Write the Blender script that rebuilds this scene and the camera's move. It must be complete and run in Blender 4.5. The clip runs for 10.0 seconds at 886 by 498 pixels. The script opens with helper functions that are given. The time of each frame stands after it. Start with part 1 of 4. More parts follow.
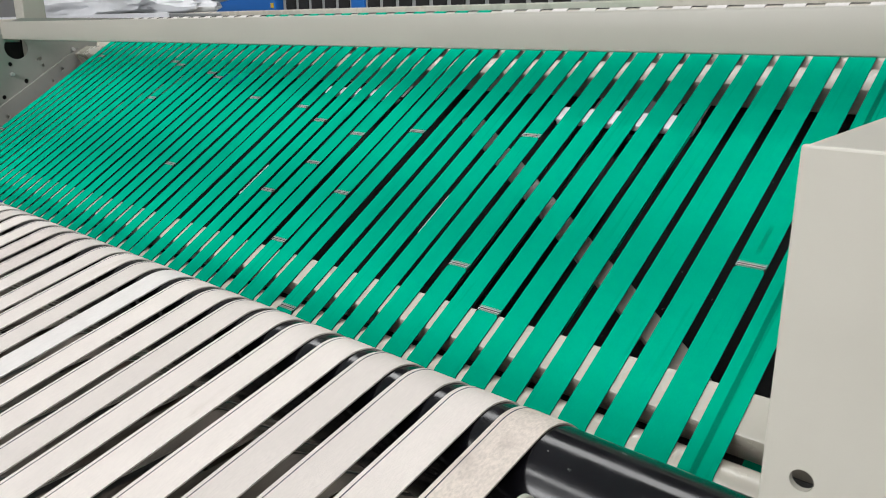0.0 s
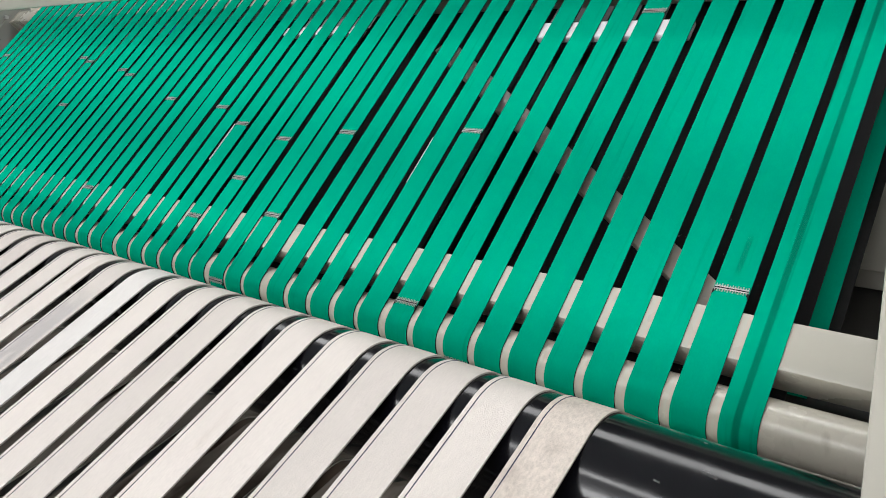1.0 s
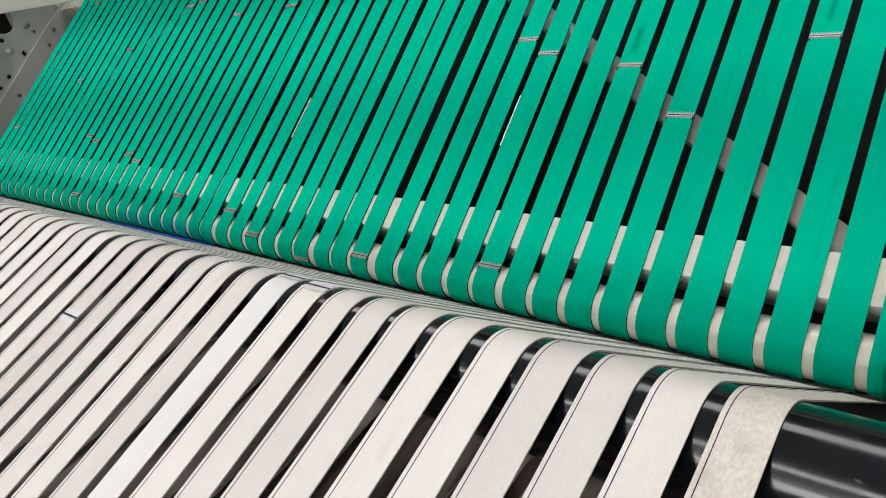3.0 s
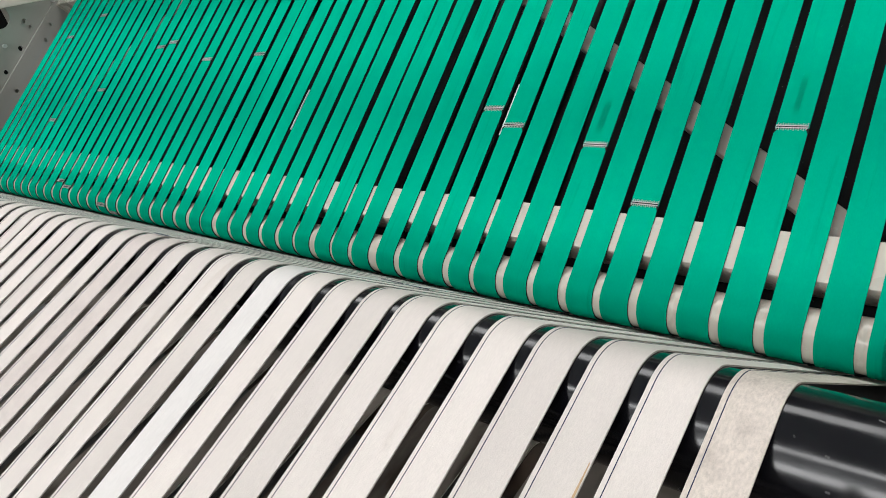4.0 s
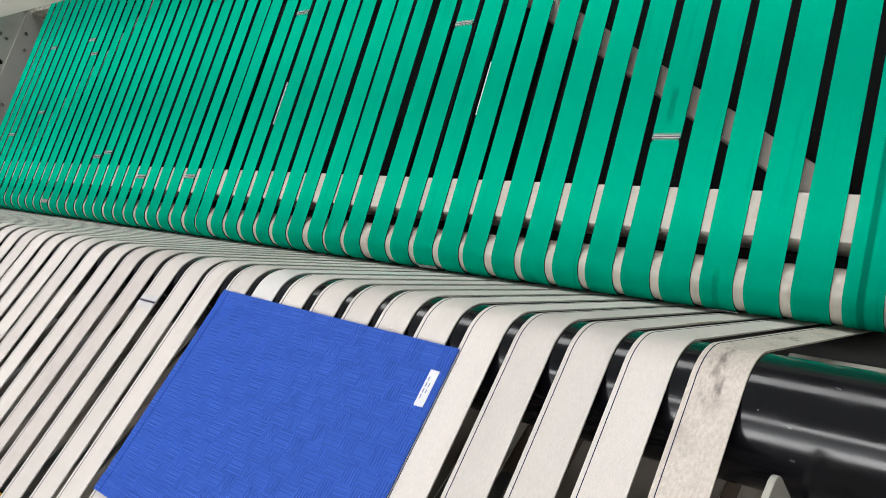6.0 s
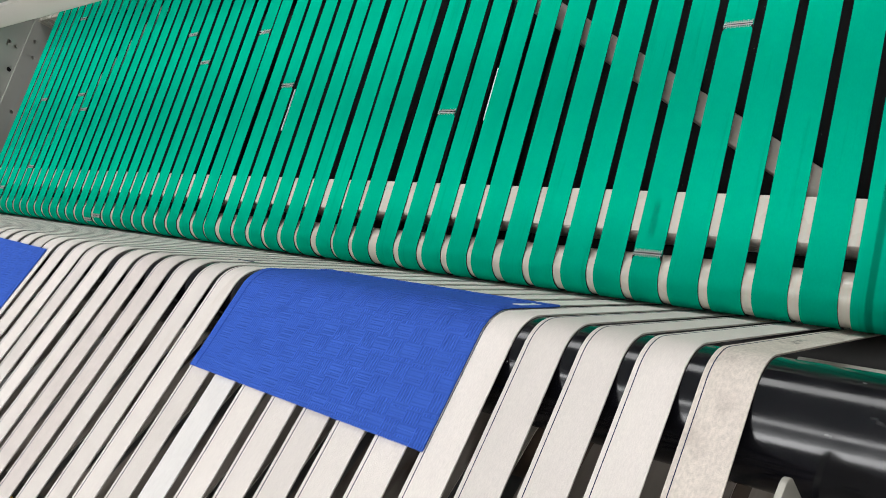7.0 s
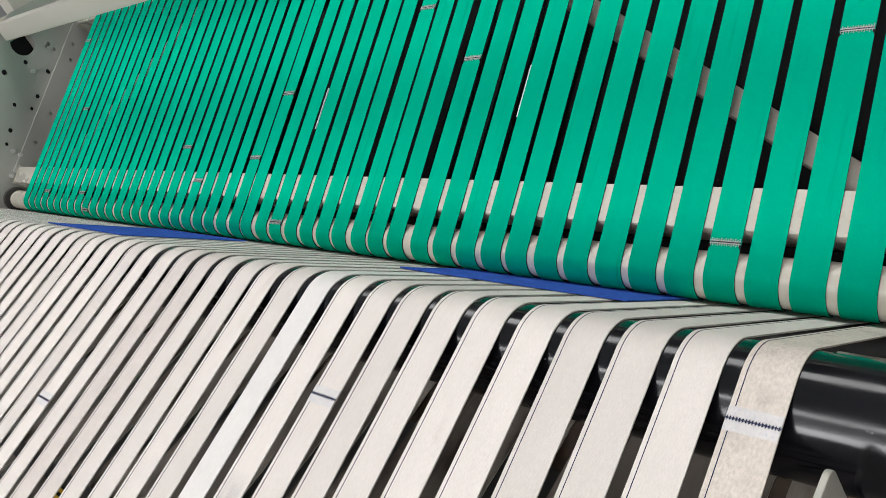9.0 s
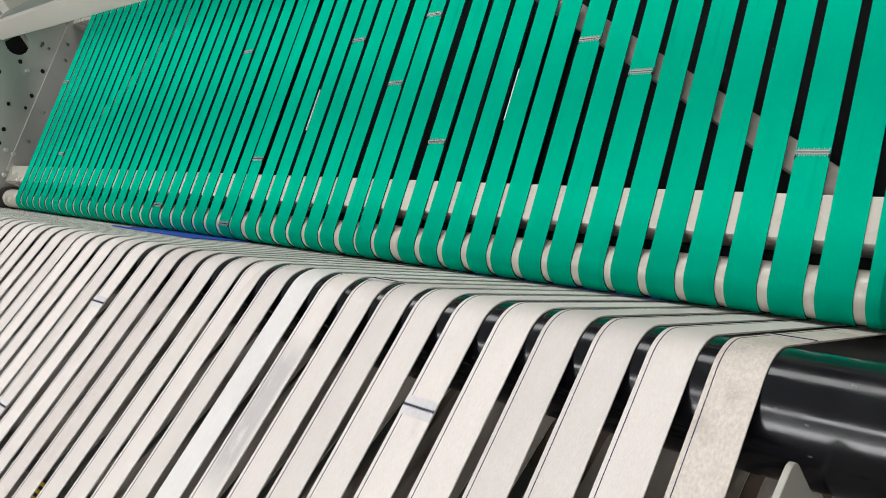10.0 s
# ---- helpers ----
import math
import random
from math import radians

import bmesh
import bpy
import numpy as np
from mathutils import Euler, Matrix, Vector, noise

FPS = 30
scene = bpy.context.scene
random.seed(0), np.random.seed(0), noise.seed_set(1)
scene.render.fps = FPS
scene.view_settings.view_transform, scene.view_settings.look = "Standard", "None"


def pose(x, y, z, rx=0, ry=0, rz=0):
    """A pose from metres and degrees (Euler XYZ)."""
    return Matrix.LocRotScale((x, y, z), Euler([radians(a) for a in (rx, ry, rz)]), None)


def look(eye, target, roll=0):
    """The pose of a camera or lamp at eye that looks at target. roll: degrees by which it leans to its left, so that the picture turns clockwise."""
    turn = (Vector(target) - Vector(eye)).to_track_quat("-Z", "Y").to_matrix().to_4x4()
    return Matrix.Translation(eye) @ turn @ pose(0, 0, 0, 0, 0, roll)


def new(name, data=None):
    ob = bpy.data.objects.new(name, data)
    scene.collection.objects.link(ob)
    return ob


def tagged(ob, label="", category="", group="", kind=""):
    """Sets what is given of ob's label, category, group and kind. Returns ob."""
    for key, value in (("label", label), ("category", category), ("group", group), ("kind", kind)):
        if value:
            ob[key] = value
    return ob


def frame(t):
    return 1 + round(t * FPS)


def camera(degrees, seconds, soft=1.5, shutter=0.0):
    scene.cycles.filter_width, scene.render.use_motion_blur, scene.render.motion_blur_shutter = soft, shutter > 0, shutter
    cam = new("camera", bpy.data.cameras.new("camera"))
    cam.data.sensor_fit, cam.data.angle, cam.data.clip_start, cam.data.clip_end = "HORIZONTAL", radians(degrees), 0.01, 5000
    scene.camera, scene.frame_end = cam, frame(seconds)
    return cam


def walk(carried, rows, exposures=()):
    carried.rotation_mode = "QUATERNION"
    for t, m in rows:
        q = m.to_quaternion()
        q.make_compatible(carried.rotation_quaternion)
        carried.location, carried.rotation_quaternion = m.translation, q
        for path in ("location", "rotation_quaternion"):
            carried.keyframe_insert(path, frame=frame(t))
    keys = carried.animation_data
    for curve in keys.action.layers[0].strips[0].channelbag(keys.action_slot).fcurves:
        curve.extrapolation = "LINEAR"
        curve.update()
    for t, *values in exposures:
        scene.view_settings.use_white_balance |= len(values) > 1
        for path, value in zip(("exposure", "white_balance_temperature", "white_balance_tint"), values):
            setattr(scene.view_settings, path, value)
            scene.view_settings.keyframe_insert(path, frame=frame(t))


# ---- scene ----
cam = camera(59.9, 10.0, 0.35, 0.25)
PATH = [
    (0, look((0.3402, -1.0359, 1.5585), (-0.3045, -0.3255, 1.2764), -0.47)),
    (0.5, look((0.2722, -0.9829, 1.5515), (-0.3528, -0.2817, 1.2084), -3.12)),
    (1, look((0.2479, -0.9612, 1.5936), (-0.3627, -0.2709, 1.2058), -7.80)),
    (1.5, look((0.2230, -0.9394, 1.6418), (-0.3665, -0.2652, 1.1970), -11.16)),
    (2, look((0.1903, -0.9482, 1.6815), (-0.4133, -0.3032, 1.2129), -13.90)),
    (2.5, look((0.1614, -0.9716, 1.6964), (-0.4843, -0.3653, 1.2323), -16.39)),
    (4, look((0.1626, -0.9947, 1.7002), (-0.4824, -0.3985, 1.2221), -17.53)),
    (4.5, look((0.1862, -0.9959, 1.7111), (-0.4561, -0.4167, 1.2092), -19.20)),
    (5, look((0.1974, -0.9957, 1.7083), (-0.4441, -0.4307, 1.1894), -21.88)),
    (5.5, look((0.1965, -0.9686, 1.7356), (-0.4463, -0.4141, 1.2070), -24.11)),
    (6, look((0.2055, -0.9668, 1.7453), (-0.4400, -0.4062, 1.2267), -24.10)),
    (7.5, look((0.2045, -0.9819, 1.7567), (-0.4510, -0.4222, 1.2498), -24.66)),
    (8, look((0.2052, -0.9852, 1.7626), (-0.4614, -0.4347, 1.2600), -25.13)),
    (8.5, look((0.2051, -0.9884, 1.7669), (-0.4701, -0.4472, 1.2657), -25.68)),
    (9, look((0.2044, -0.9921, 1.7636), (-0.4721, -0.4530, 1.2618), -25.72)),
    (9.5, look((0.2068, -0.9934, 1.7568), (-0.4695, -0.4524, 1.2570), -25.66)),
    (10, look((0.2272, -0.9950, 1.7520), (-0.4459, -0.4470, 1.2554), -24.70)),
]
walk(cam, PATH, [(0.0, 0.0), (10.0, 0.0)])

Z0 = 1.05          # height of the top corner of the cream support bar
X_LEFT, X_RIGHT = -3.5, 0.62

# ---- light: a closed factory hall with rows of ceiling luminaires and a high band of windows ----
world = bpy.data.worlds.new("hall_air")
scene.world = world
world.use_nodes = True
world.node_tree.nodes["Background"].inputs[0].default_value = (0.9, 0.95, 1.0, 1)
world.node_tree.nodes["Background"].inputs[1].default_value = 0.065

LAMP_ROWS = [(2.0, 5.2, 108.0, 1.3), (-3.6, 5.2, 100.0, 0.65)]
WINDOW_Y, WINDOW_Z, WINDOW_WIDE, WINDOW_HIGH, WINDOW_WATTS = -7.8, 4.6, 11.0, 1.75, 375.0


def lamp_row(y, z, watts, wide):
    data = bpy.data.lights.new("ceiling_row", "AREA")
    data.shape, data.size, data.size_y = "RECTANGLE", 8.0, wide
    data.energy, data.color = watts, (0.985, 0.99, 1.0)
    ob = new("ceiling_row", data)
    ob.matrix_world = pose(-1.8, y, z - 0.06)
    return ob


for row in LAMP_ROWS:
    lamp_row(*row)


def window_light():
    data = bpy.data.lights.new("window_daylight", "AREA")
    data.shape, data.size, data.size_y = "RECTANGLE", WINDOW_WIDE, WINDOW_HIGH
    data.energy, data.color = WINDOW_WATTS, (0.985, 0.99, 1.0)
    ob = new("window_daylight", data)
    ob.matrix_world = pose(-1.5, WINDOW_Y + 0.03, WINDOW_Z, 90)
    return ob


window_light()


# ---- materials ----
def mat(name, color, rough=0.5, metal=0.0, vary=0.06, scale=30.0, bump=0.0, bump_scale=200.0, rand=0.0, stretch=(1, 1, 1), coat=0.0, spec=0.5, stain=None, grain=None, coat_rough=0.2):
    m = bpy.data.materials.new(name)
    m.use_nodes = True
    nt = m.node_tree
    b = nt.nodes["Principled BSDF"]
    b.inputs["Roughness"].default_value, b.inputs["Metallic"].default_value = rough, metal
    b.inputs["Specular IOR Level"].default_value = spec
    if coat:
        b.inputs["Coat Weight"].default_value = coat
        b.inputs["Coat Roughness"].default_value = coat_rough
    tc = nt.nodes.new("ShaderNodeTexCoord")
    mp = nt.nodes.new("ShaderNodeMapping")
    mp.inputs["Scale"].default_value = stretch
    nt.links.new(tc.outputs["Object"], mp.inputs["Vector"])
    n1 = nt.nodes.new("ShaderNodeTexNoise")
    n1.inputs["Scale"].default_value, n1.inputs["Detail"].default_value = scale, 5
    n2 = nt.nodes.new("ShaderNodeTexNoise")
    n2.inputs["Scale"].default_value, n2.inputs["Detail"].default_value = scale * 0.12, 3
    info = nt.nodes.new("ShaderNodeObjectInfo")
    # a shift of the pattern from object to object
    shift = nt.nodes.new("ShaderNodeVectorMath")
    shift.operation = "MULTIPLY_ADD"
    nt.links.new(info.outputs["Random"], shift.inputs[0])
    shift.inputs[1].default_value = (17, 31, 23)
    nt.links.new(mp.outputs[0], shift.inputs[2])
    for n in (n1, n2):
        nt.links.new(shift.outputs[0], n.inputs["Vector"])
    add = nt.nodes.new("ShaderNodeMath")
    add.operation = "ADD"
    nt.links.new(n1.outputs[0], add.inputs[0]), nt.links.new(n2.outputs[0], add.inputs[1])
    rnd = nt.nodes.new("ShaderNodeMath")
    rnd.operation = "MULTIPLY_ADD"
    nt.links.new(info.outputs["Random"], rnd.inputs[0])
    rnd.inputs[1].default_value = rand / max(vary, 1e-3)
    nt.links.new(add.outputs[0], rnd.inputs[2])
    ramp = nt.nodes.new("ShaderNodeMapRange")
    ramp.inputs["From Min"].default_value, ramp.inputs["From Max"].default_value = 0.6, 1.4 + rand / max(vary, 1e-3)
    ramp.inputs["To Min"].default_value, ramp.inputs["To Max"].default_value = 1 - vary - rand, 1 + vary
    nt.links.new(rnd.outputs[0], ramp.inputs[0])
    mul = nt.nodes.new("ShaderNodeVectorMath")
    mul.operation = "SCALE"
    mul.inputs[0].default_value = color
    nt.links.new(ramp.outputs[0], mul.inputs["Scale"])
    out = mul.outputs[0]
    if stain:
        # (tint, scale, threshold, strength): blotches or streaks with a shape of their own
        tint, sc, edge, strength, st = stain
        mp2 = nt.nodes.new("ShaderNodeMapping")
        mp2.inputs["Scale"].default_value = st
        nt.links.new(tc.outputs["Object"], mp2.inputs["Vector"])
        sh2 = nt.nodes.new("ShaderNodeVectorMath")
        sh2.operation = "MULTIPLY_ADD"
        nt.links.new(info.outputs["Random"], sh2.inputs[0])
        sh2.inputs[1].default_value = (37, 11, 5)
        nt.links.new(mp2.outputs[0], sh2.inputs[2])
        n3 = nt.nodes.new("ShaderNodeTexNoise")
        n3.inputs["Scale"].default_value, n3.inputs["Detail"].default_value = sc, 6
        nt.links.new(sh2.outputs[0], n3.inputs["Vector"])
        mr = nt.nodes.new("ShaderNodeMapRange")
        mr.inputs["From Min"].default_value, mr.inputs["From Max"].default_value = edge, edge + 0.15
        mr.inputs["To Max"].default_value = strength
        nt.links.new(n3.outputs[0], mr.inputs[0])
        mix = nt.nodes.new("ShaderNodeMix")
        mix.data_type = "RGBA"
        nt.links.new(mr.outputs[0], mix.inputs["Factor"])
        nt.links.new(out, mix.inputs["A"])
        mix.inputs["B"].default_value = (*tint, 1)
        out = mix.outputs["Result"]
    if grain:
        # (scale, strength, stretch): fine speckle of yarns or dirt
        gs, gk, gst = grain
        mp3 = nt.nodes.new("ShaderNodeMapping")
        mp3.inputs["Scale"].default_value = gst
        nt.links.new(tc.outputs["Object"], mp3.inputs["Vector"])
        n5 = nt.nodes.new("ShaderNodeTexNoise")
        n5.inputs["Scale"].default_value, n5.inputs["Detail"].default_value = gs, 3
        nt.links.new(mp3.outputs[0], n5.inputs["Vector"])
        gr = nt.nodes.new("ShaderNodeMapRange")
        gr.inputs["From Min"].default_value, gr.inputs["From Max"].default_value = 0.3, 0.7
        gr.inputs["To Min"].default_value, gr.inputs["To Max"].default_value = 1 - gk, 1 + gk
        nt.links.new(n5.outputs[0], gr.inputs[0])
        sg = nt.nodes.new("ShaderNodeVectorMath")
        sg.operation = "SCALE"
        nt.links.new(out, sg.inputs[0])
        nt.links.new(gr.outputs[0], sg.inputs["Scale"])
        out = sg.outputs[0]
    nt.links.new(out, b.inputs["Base Color"])
    rr = nt.nodes.new("ShaderNodeMapRange")
    rr.inputs["From Min"].default_value, rr.inputs["From Max"].default_value = 0.3, 0.7
    rr.inputs["To Min"].default_value, rr.inputs["To Max"].default_value = max(rough - 0.06, 0.02), min(rough + 0.06, 1)
    nt.links.new(n1.outputs[0], rr.inputs[0])
    nt.links.new(rr.outputs[0], b.inputs["Roughness"])
    if bump:
        n4 = nt.nodes.new("ShaderNodeTexNoise")
        n4.inputs["Scale"].default_value, n4.inputs["Detail"].default_value = bump_scale, 4
        nt.links.new(mp.outputs[0], n4.inputs["Vector"])
        bp = nt.nodes.new("ShaderNodeBump")
        bp.inputs["Strength"].default_value, bp.inputs["Distance"].default_value = bump, 0.001
        nt.links.new(n4.outputs[0], bp.inputs["Height"])
        nt.links.new(bp.outputs[0], b.inputs["Normal"])
    return m


GREEN = mat("green_polyurethane", (0.0, 0.42, 0.255), 0.55, vary=0.055, scale=14, bump=0.05, bump_scale=900, rand=0.05, stretch=(3, 0.5, 0.5), spec=0.0, grain=(500, 0.03, (1, 0.4, 0.4)),
            stain=((0.0, 0.26, 0.16), 9, 0.60, 0.4, (9, 0.5, 0.5)))
GREEN_WORN = mat("green_polyurethane_worn", (0.0, 0.42, 0.255), 0.55, vary=0.05, scale=14, bump=0.05, bump_scale=900, stretch=(3, 0.5, 0.5), spec=0.0,
                 stain=((0.0, 0.19, 0.12), 7, 0.56, 0.7, (14, 0.3, 0.3)))
BLACK_CORE = mat("black_belt_core", (0.014, 0.013, 0.014), 0.6, spec=0.25, vary=0.2, scale=60, bump=0.1, rand=0.1, stain=((0.30, 0.30, 0.29), 150, 0.69, 0.8, (1, 0.6, 0.6)))
CANVAS = mat("cream_woven_belting", (0.80, 0.738, 0.69), 0.9, vary=0.05, scale=45, bump=0.6, bump_scale=700, rand=0.09, stretch=(2.2, 0.8, 0.8), spec=0.1,
             grain=(520, 0.05, (1.7, 0.38, 0.38)), stain=((0.62, 0.55, 0.48), 10, 0.62, 0.4, (3, 0.7, 0.7)))
CANVAS_NEW = mat("white_coated_belting", (0.765, 0.735, 0.71), 0.7, vary=0.035, scale=30, bump=0.2, spec=0.25, grain=(300, 0.03, (1, 0.3, 0.3)))
CANVAS_PINK = mat("rosy_worn_belting", (0.68, 0.615, 0.575), 0.9, vary=0.07, scale=45, bump=0.6, bump_scale=700, spec=0.1, grain=(520, 0.10, (1.7, 0.38, 0.38)))
CANVAS_DIRTY = mat("soiled_belting", (0.70, 0.625, 0.56), 0.9, vary=0.08, scale=90, bump=0.6, bump_scale=700, spec=0.1, grain=(260, 0.11, (1.5, 0.8, 0.8)),
                   stain=((0.42, 0.36, 0.32), 30, 0.56, 0.45, (1.2, 0.8, 0.8)))
CANVAS_BACK = mat("grey_belting_back", (0.36, 0.31, 0.27), 0.9, vary=0.2, scale=30, bump=0.5, bump_scale=600, rand=0.35, stretch=(2, 0.6, 0.6), spec=0.1,
                  stain=((0.07, 0.05, 0.04), 7, 0.52, 0.8, (2.5, 0.8, 0.8)))
RUST_STAIN = mat("rust_streak", (0.58, 0.40, 0.24), 0.9, vary=0.15, scale=200, spec=0.1)
THREAD = mat("dark_blue_thread", (0.02, 0.025, 0.07), 0.8, vary=0.2, scale=300)
CREAM = mat("cream_machine_paint", (0.60, 0.572, 0.495), 0.28, vary=0.05, scale=12, bump=0.06, bump_scale=350, coat=0.25,
            stain=((0.40, 0.37, 0.31), 18, 0.66, 0.5, (1, 1, 1)))
CREAM_PLATE = mat("cream_panel_paint", (0.48, 0.462, 0.405), 0.38, vary=0.04, scale=6, bump=0.08, bump_scale=300,
                  stain=((0.36, 0.34, 0.30), 9, 0.68, 0.4, (1, 1, 1)))
# the cream panel paint again, darkened to hold the side plate's shade
PLATE_SHADED = mat("shaded_cream_plate_paint", (0.37, 0.37, 0.335), 0.4, vary=0.05, scale=6, bump=0.08, bump_scale=300,
                 stain=((0.28, 0.27, 0.24), 9, 0.66, 0.4, (1, 1, 1)))
GUARD_PAINT = mat("cream_guard_paint", (0.62, 0.595, 0.52), 0.42, vary=0.04, scale=8, bump=0.08, bump_scale=300, stain=((0.5, 0.46, 0.40), 9, 0.70, 0.4, (1, 1, 1)))
IVORY = mat("ivory_roller_enamel", (0.74, 0.69, 0.595), 0.25, vary=0.05, scale=20, coat=0.4,
            stain=((0.42, 0.37, 0.30), 16, 0.6, 0.55, (2.5, 1, 1)))
RUBBER = mat("black_roller_rubber", (0.004, 0.004, 0.006), 0.16, vary=0.25, scale=25, bump=0.04, bump_scale=180, spec=0.6,
             stain=((0.09, 0.09, 0.095), 90, 0.70, 0.6, (0.4, 1, 1)))
STEEL = mat("bright_steel", (0.72, 0.72, 0.72), 0.25, metal=1.0, vary=0.1, scale=80)
WIRE = mat("fastener_wire", (0.56, 0.56, 0.55), 0.4, metal=0.25, vary=0.1, scale=80)
# near-black colour in place of shade: behind holes, in slots, under belt gaps
SHADE_BLACK = mat("shade_black", (0.012, 0.012, 0.012), 0.8, vary=0.1)
RUST = mat("brown_oxidised_tube", (0.085, 0.055, 0.038), 0.65, vary=0.4, scale=18, bump=0.2)
RAIL_BROWN = mat("dark_brown_rail_paint", (0.030, 0.023, 0.019), 0.7, vary=0.3, scale=15, spec=0.2)
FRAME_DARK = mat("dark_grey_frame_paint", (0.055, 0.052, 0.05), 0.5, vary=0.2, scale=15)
CONCRETE = mat("concrete_floor", (0.15, 0.146, 0.14), 0.7, vary=0.15, scale=4, bump=0.3, bump_scale=60)
WALL = mat("hall_wall_paint", (0.34, 0.34, 0.335), 0.8, vary=0.03, scale=2)
CEIL = mat("hall_ceiling_sheet", (0.80, 0.81, 0.82), 0.7, vary=0.03, scale=2)
YELLOW = mat("hazard_yellow", (0.75, 0.45, 0.03), 0.5, vary=0.1)
BLUE_PAINT = mat("blue_panel_paint", (0.02, 0.16, 0.55), 0.4, vary=0.05)
GREY_MACHINE = mat("grey_machine_paint", (0.35, 0.36, 0.36), 0.5, vary=0.1, scale=5)
LINEN = mat("white_linen", (0.8, 0.81, 0.84), 0.9, vary=0.06, scale=12, bump=0.6, bump_scale=14)
LABEL_WHITE = mat("label_white", (0.82, 0.83, 0.86), 0.6, vary=0.03)
LABEL_INK = mat("label_ink", (0.33, 0.36, 0.50), 0.7, vary=0.1)
STITCH_ZONE = mat("pale_stitched_webbing", (0.68, 0.65, 0.64), 0.85, vary=0.12, scale=260, spec=0.2,
                  stain=((0.35, 0.37, 0.62), 420, 0.58, 0.6, (1, 1, 1)))


def lamp_glow():
    m = bpy.data.materials.new("luminaire_diffuser")
    m.use_nodes = True
    b = m.node_tree.nodes["Principled BSDF"]
    b.inputs["Emission Color"].default_value = (1, 0.985, 0.96, 1)
    b.inputs["Emission Strength"].default_value = 1.5
    return m


GLOW = lamp_glow()


def blue_weave():
    """Royal blue cotton with a basket pattern: squares of ridges, turned by 90 degrees from one to the next."""
    m = bpy.data.materials.new("blue_basket_weave")
    m.use_nodes = True
    nt = m.node_tree
    b = nt.nodes["Principled BSDF"]
    b.inputs["Roughness"].default_value = 0.85
    b.inputs["Specular IOR Level"].default_value = 0.05
    uv = nt.nodes.new("ShaderNodeUVMap")
    sep = nt.nodes.new("ShaderNodeSeparateXYZ")
    nt.links.new(uv.outputs[0], sep.inputs[0])

    def math_node(op, a, c=None):
        n = nt.nodes.new("ShaderNodeMath")
        n.operation = op
        for i, v in enumerate((a, c)):
            if v is None:
                continue
            if isinstance(v, (int, float)):
                n.inputs[i].default_value = v
            else:
                nt.links.new(v, n.inputs[i])
        return n.outputs[0]

    cell = 0.0262
    chk = nt.nodes.new("ShaderNodeTexChecker")
    chk.inputs["Scale"].default_value = 1 / cell
    nt.links.new(uv.outputs[0], chk.inputs["Vector"])
    k = 2 * math.pi * 6 / cell
    sx = math_node("SINE", math_node("MULTIPLY", sep.outputs[0], k))
    sy = math_node("MULTIPLY", math_node("SINE", math_node("MULTIPLY", sep.outputs[1], k)), 0.35)
    mix = nt.nodes.new("ShaderNodeMix")
    nt.links.new(chk.outputs["Fac"], mix.inputs[0])
    nt.links.new(sx, mix.inputs[2]), nt.links.new(sy, mix.inputs[3])
    ridge = mix.outputs[0]
    noise_node = nt.nodes.new("ShaderNodeTexNoise")
    noise_node.inputs["Scale"].default_value = 40
    nt.links.new(uv.outputs[0], noise_node.inputs["Vector"])
    lift = math_node("ADD", math_node("MULTIPLY", ridge, 0.15), math_node("MULTIPLY", noise_node.outputs[0], 0.22))
    tone = math_node("SUBTRACT", math_node("ADD", lift, 0.93), math_node("MULTIPLY", chk.outputs["Fac"], 0.09))
    col = nt.nodes.new("ShaderNodeVectorMath")
    col.operation = "SCALE"
    col.inputs[0].default_value = (0.046, 0.120, 0.53)
    nt.links.new(tone, col.inputs["Scale"])
    nt.links.new(col.outputs[0], b.inputs["Base Color"])
    bp = nt.nodes.new("ShaderNodeBump")
    bp.inputs["Strength"].default_value, bp.inputs["Distance"].default_value = 0.9, 0.0008
    nt.links.new(ridge, bp.inputs["Height"])
    nt.links.new(bp.outputs[0], b.inputs["Normal"])
    return m


BLUE = blue_weave()
BLUE_HEM = mat("blue_hem_cotton", (0.046, 0.122, 0.54), 0.85, vary=0.12, scale=260, bump=0.4, bump_scale=900, spec=0.05)
HEM_STITCH = mat("pale_blue_stitching", (0.075, 0.17, 0.62), 0.9, vary=0.25, scale=700, spec=0.05)
BLUE_SEAM = mat("blue_seam_thread", (0.026, 0.078, 0.39), 0.9, vary=0.2, scale=300, spec=0.05)


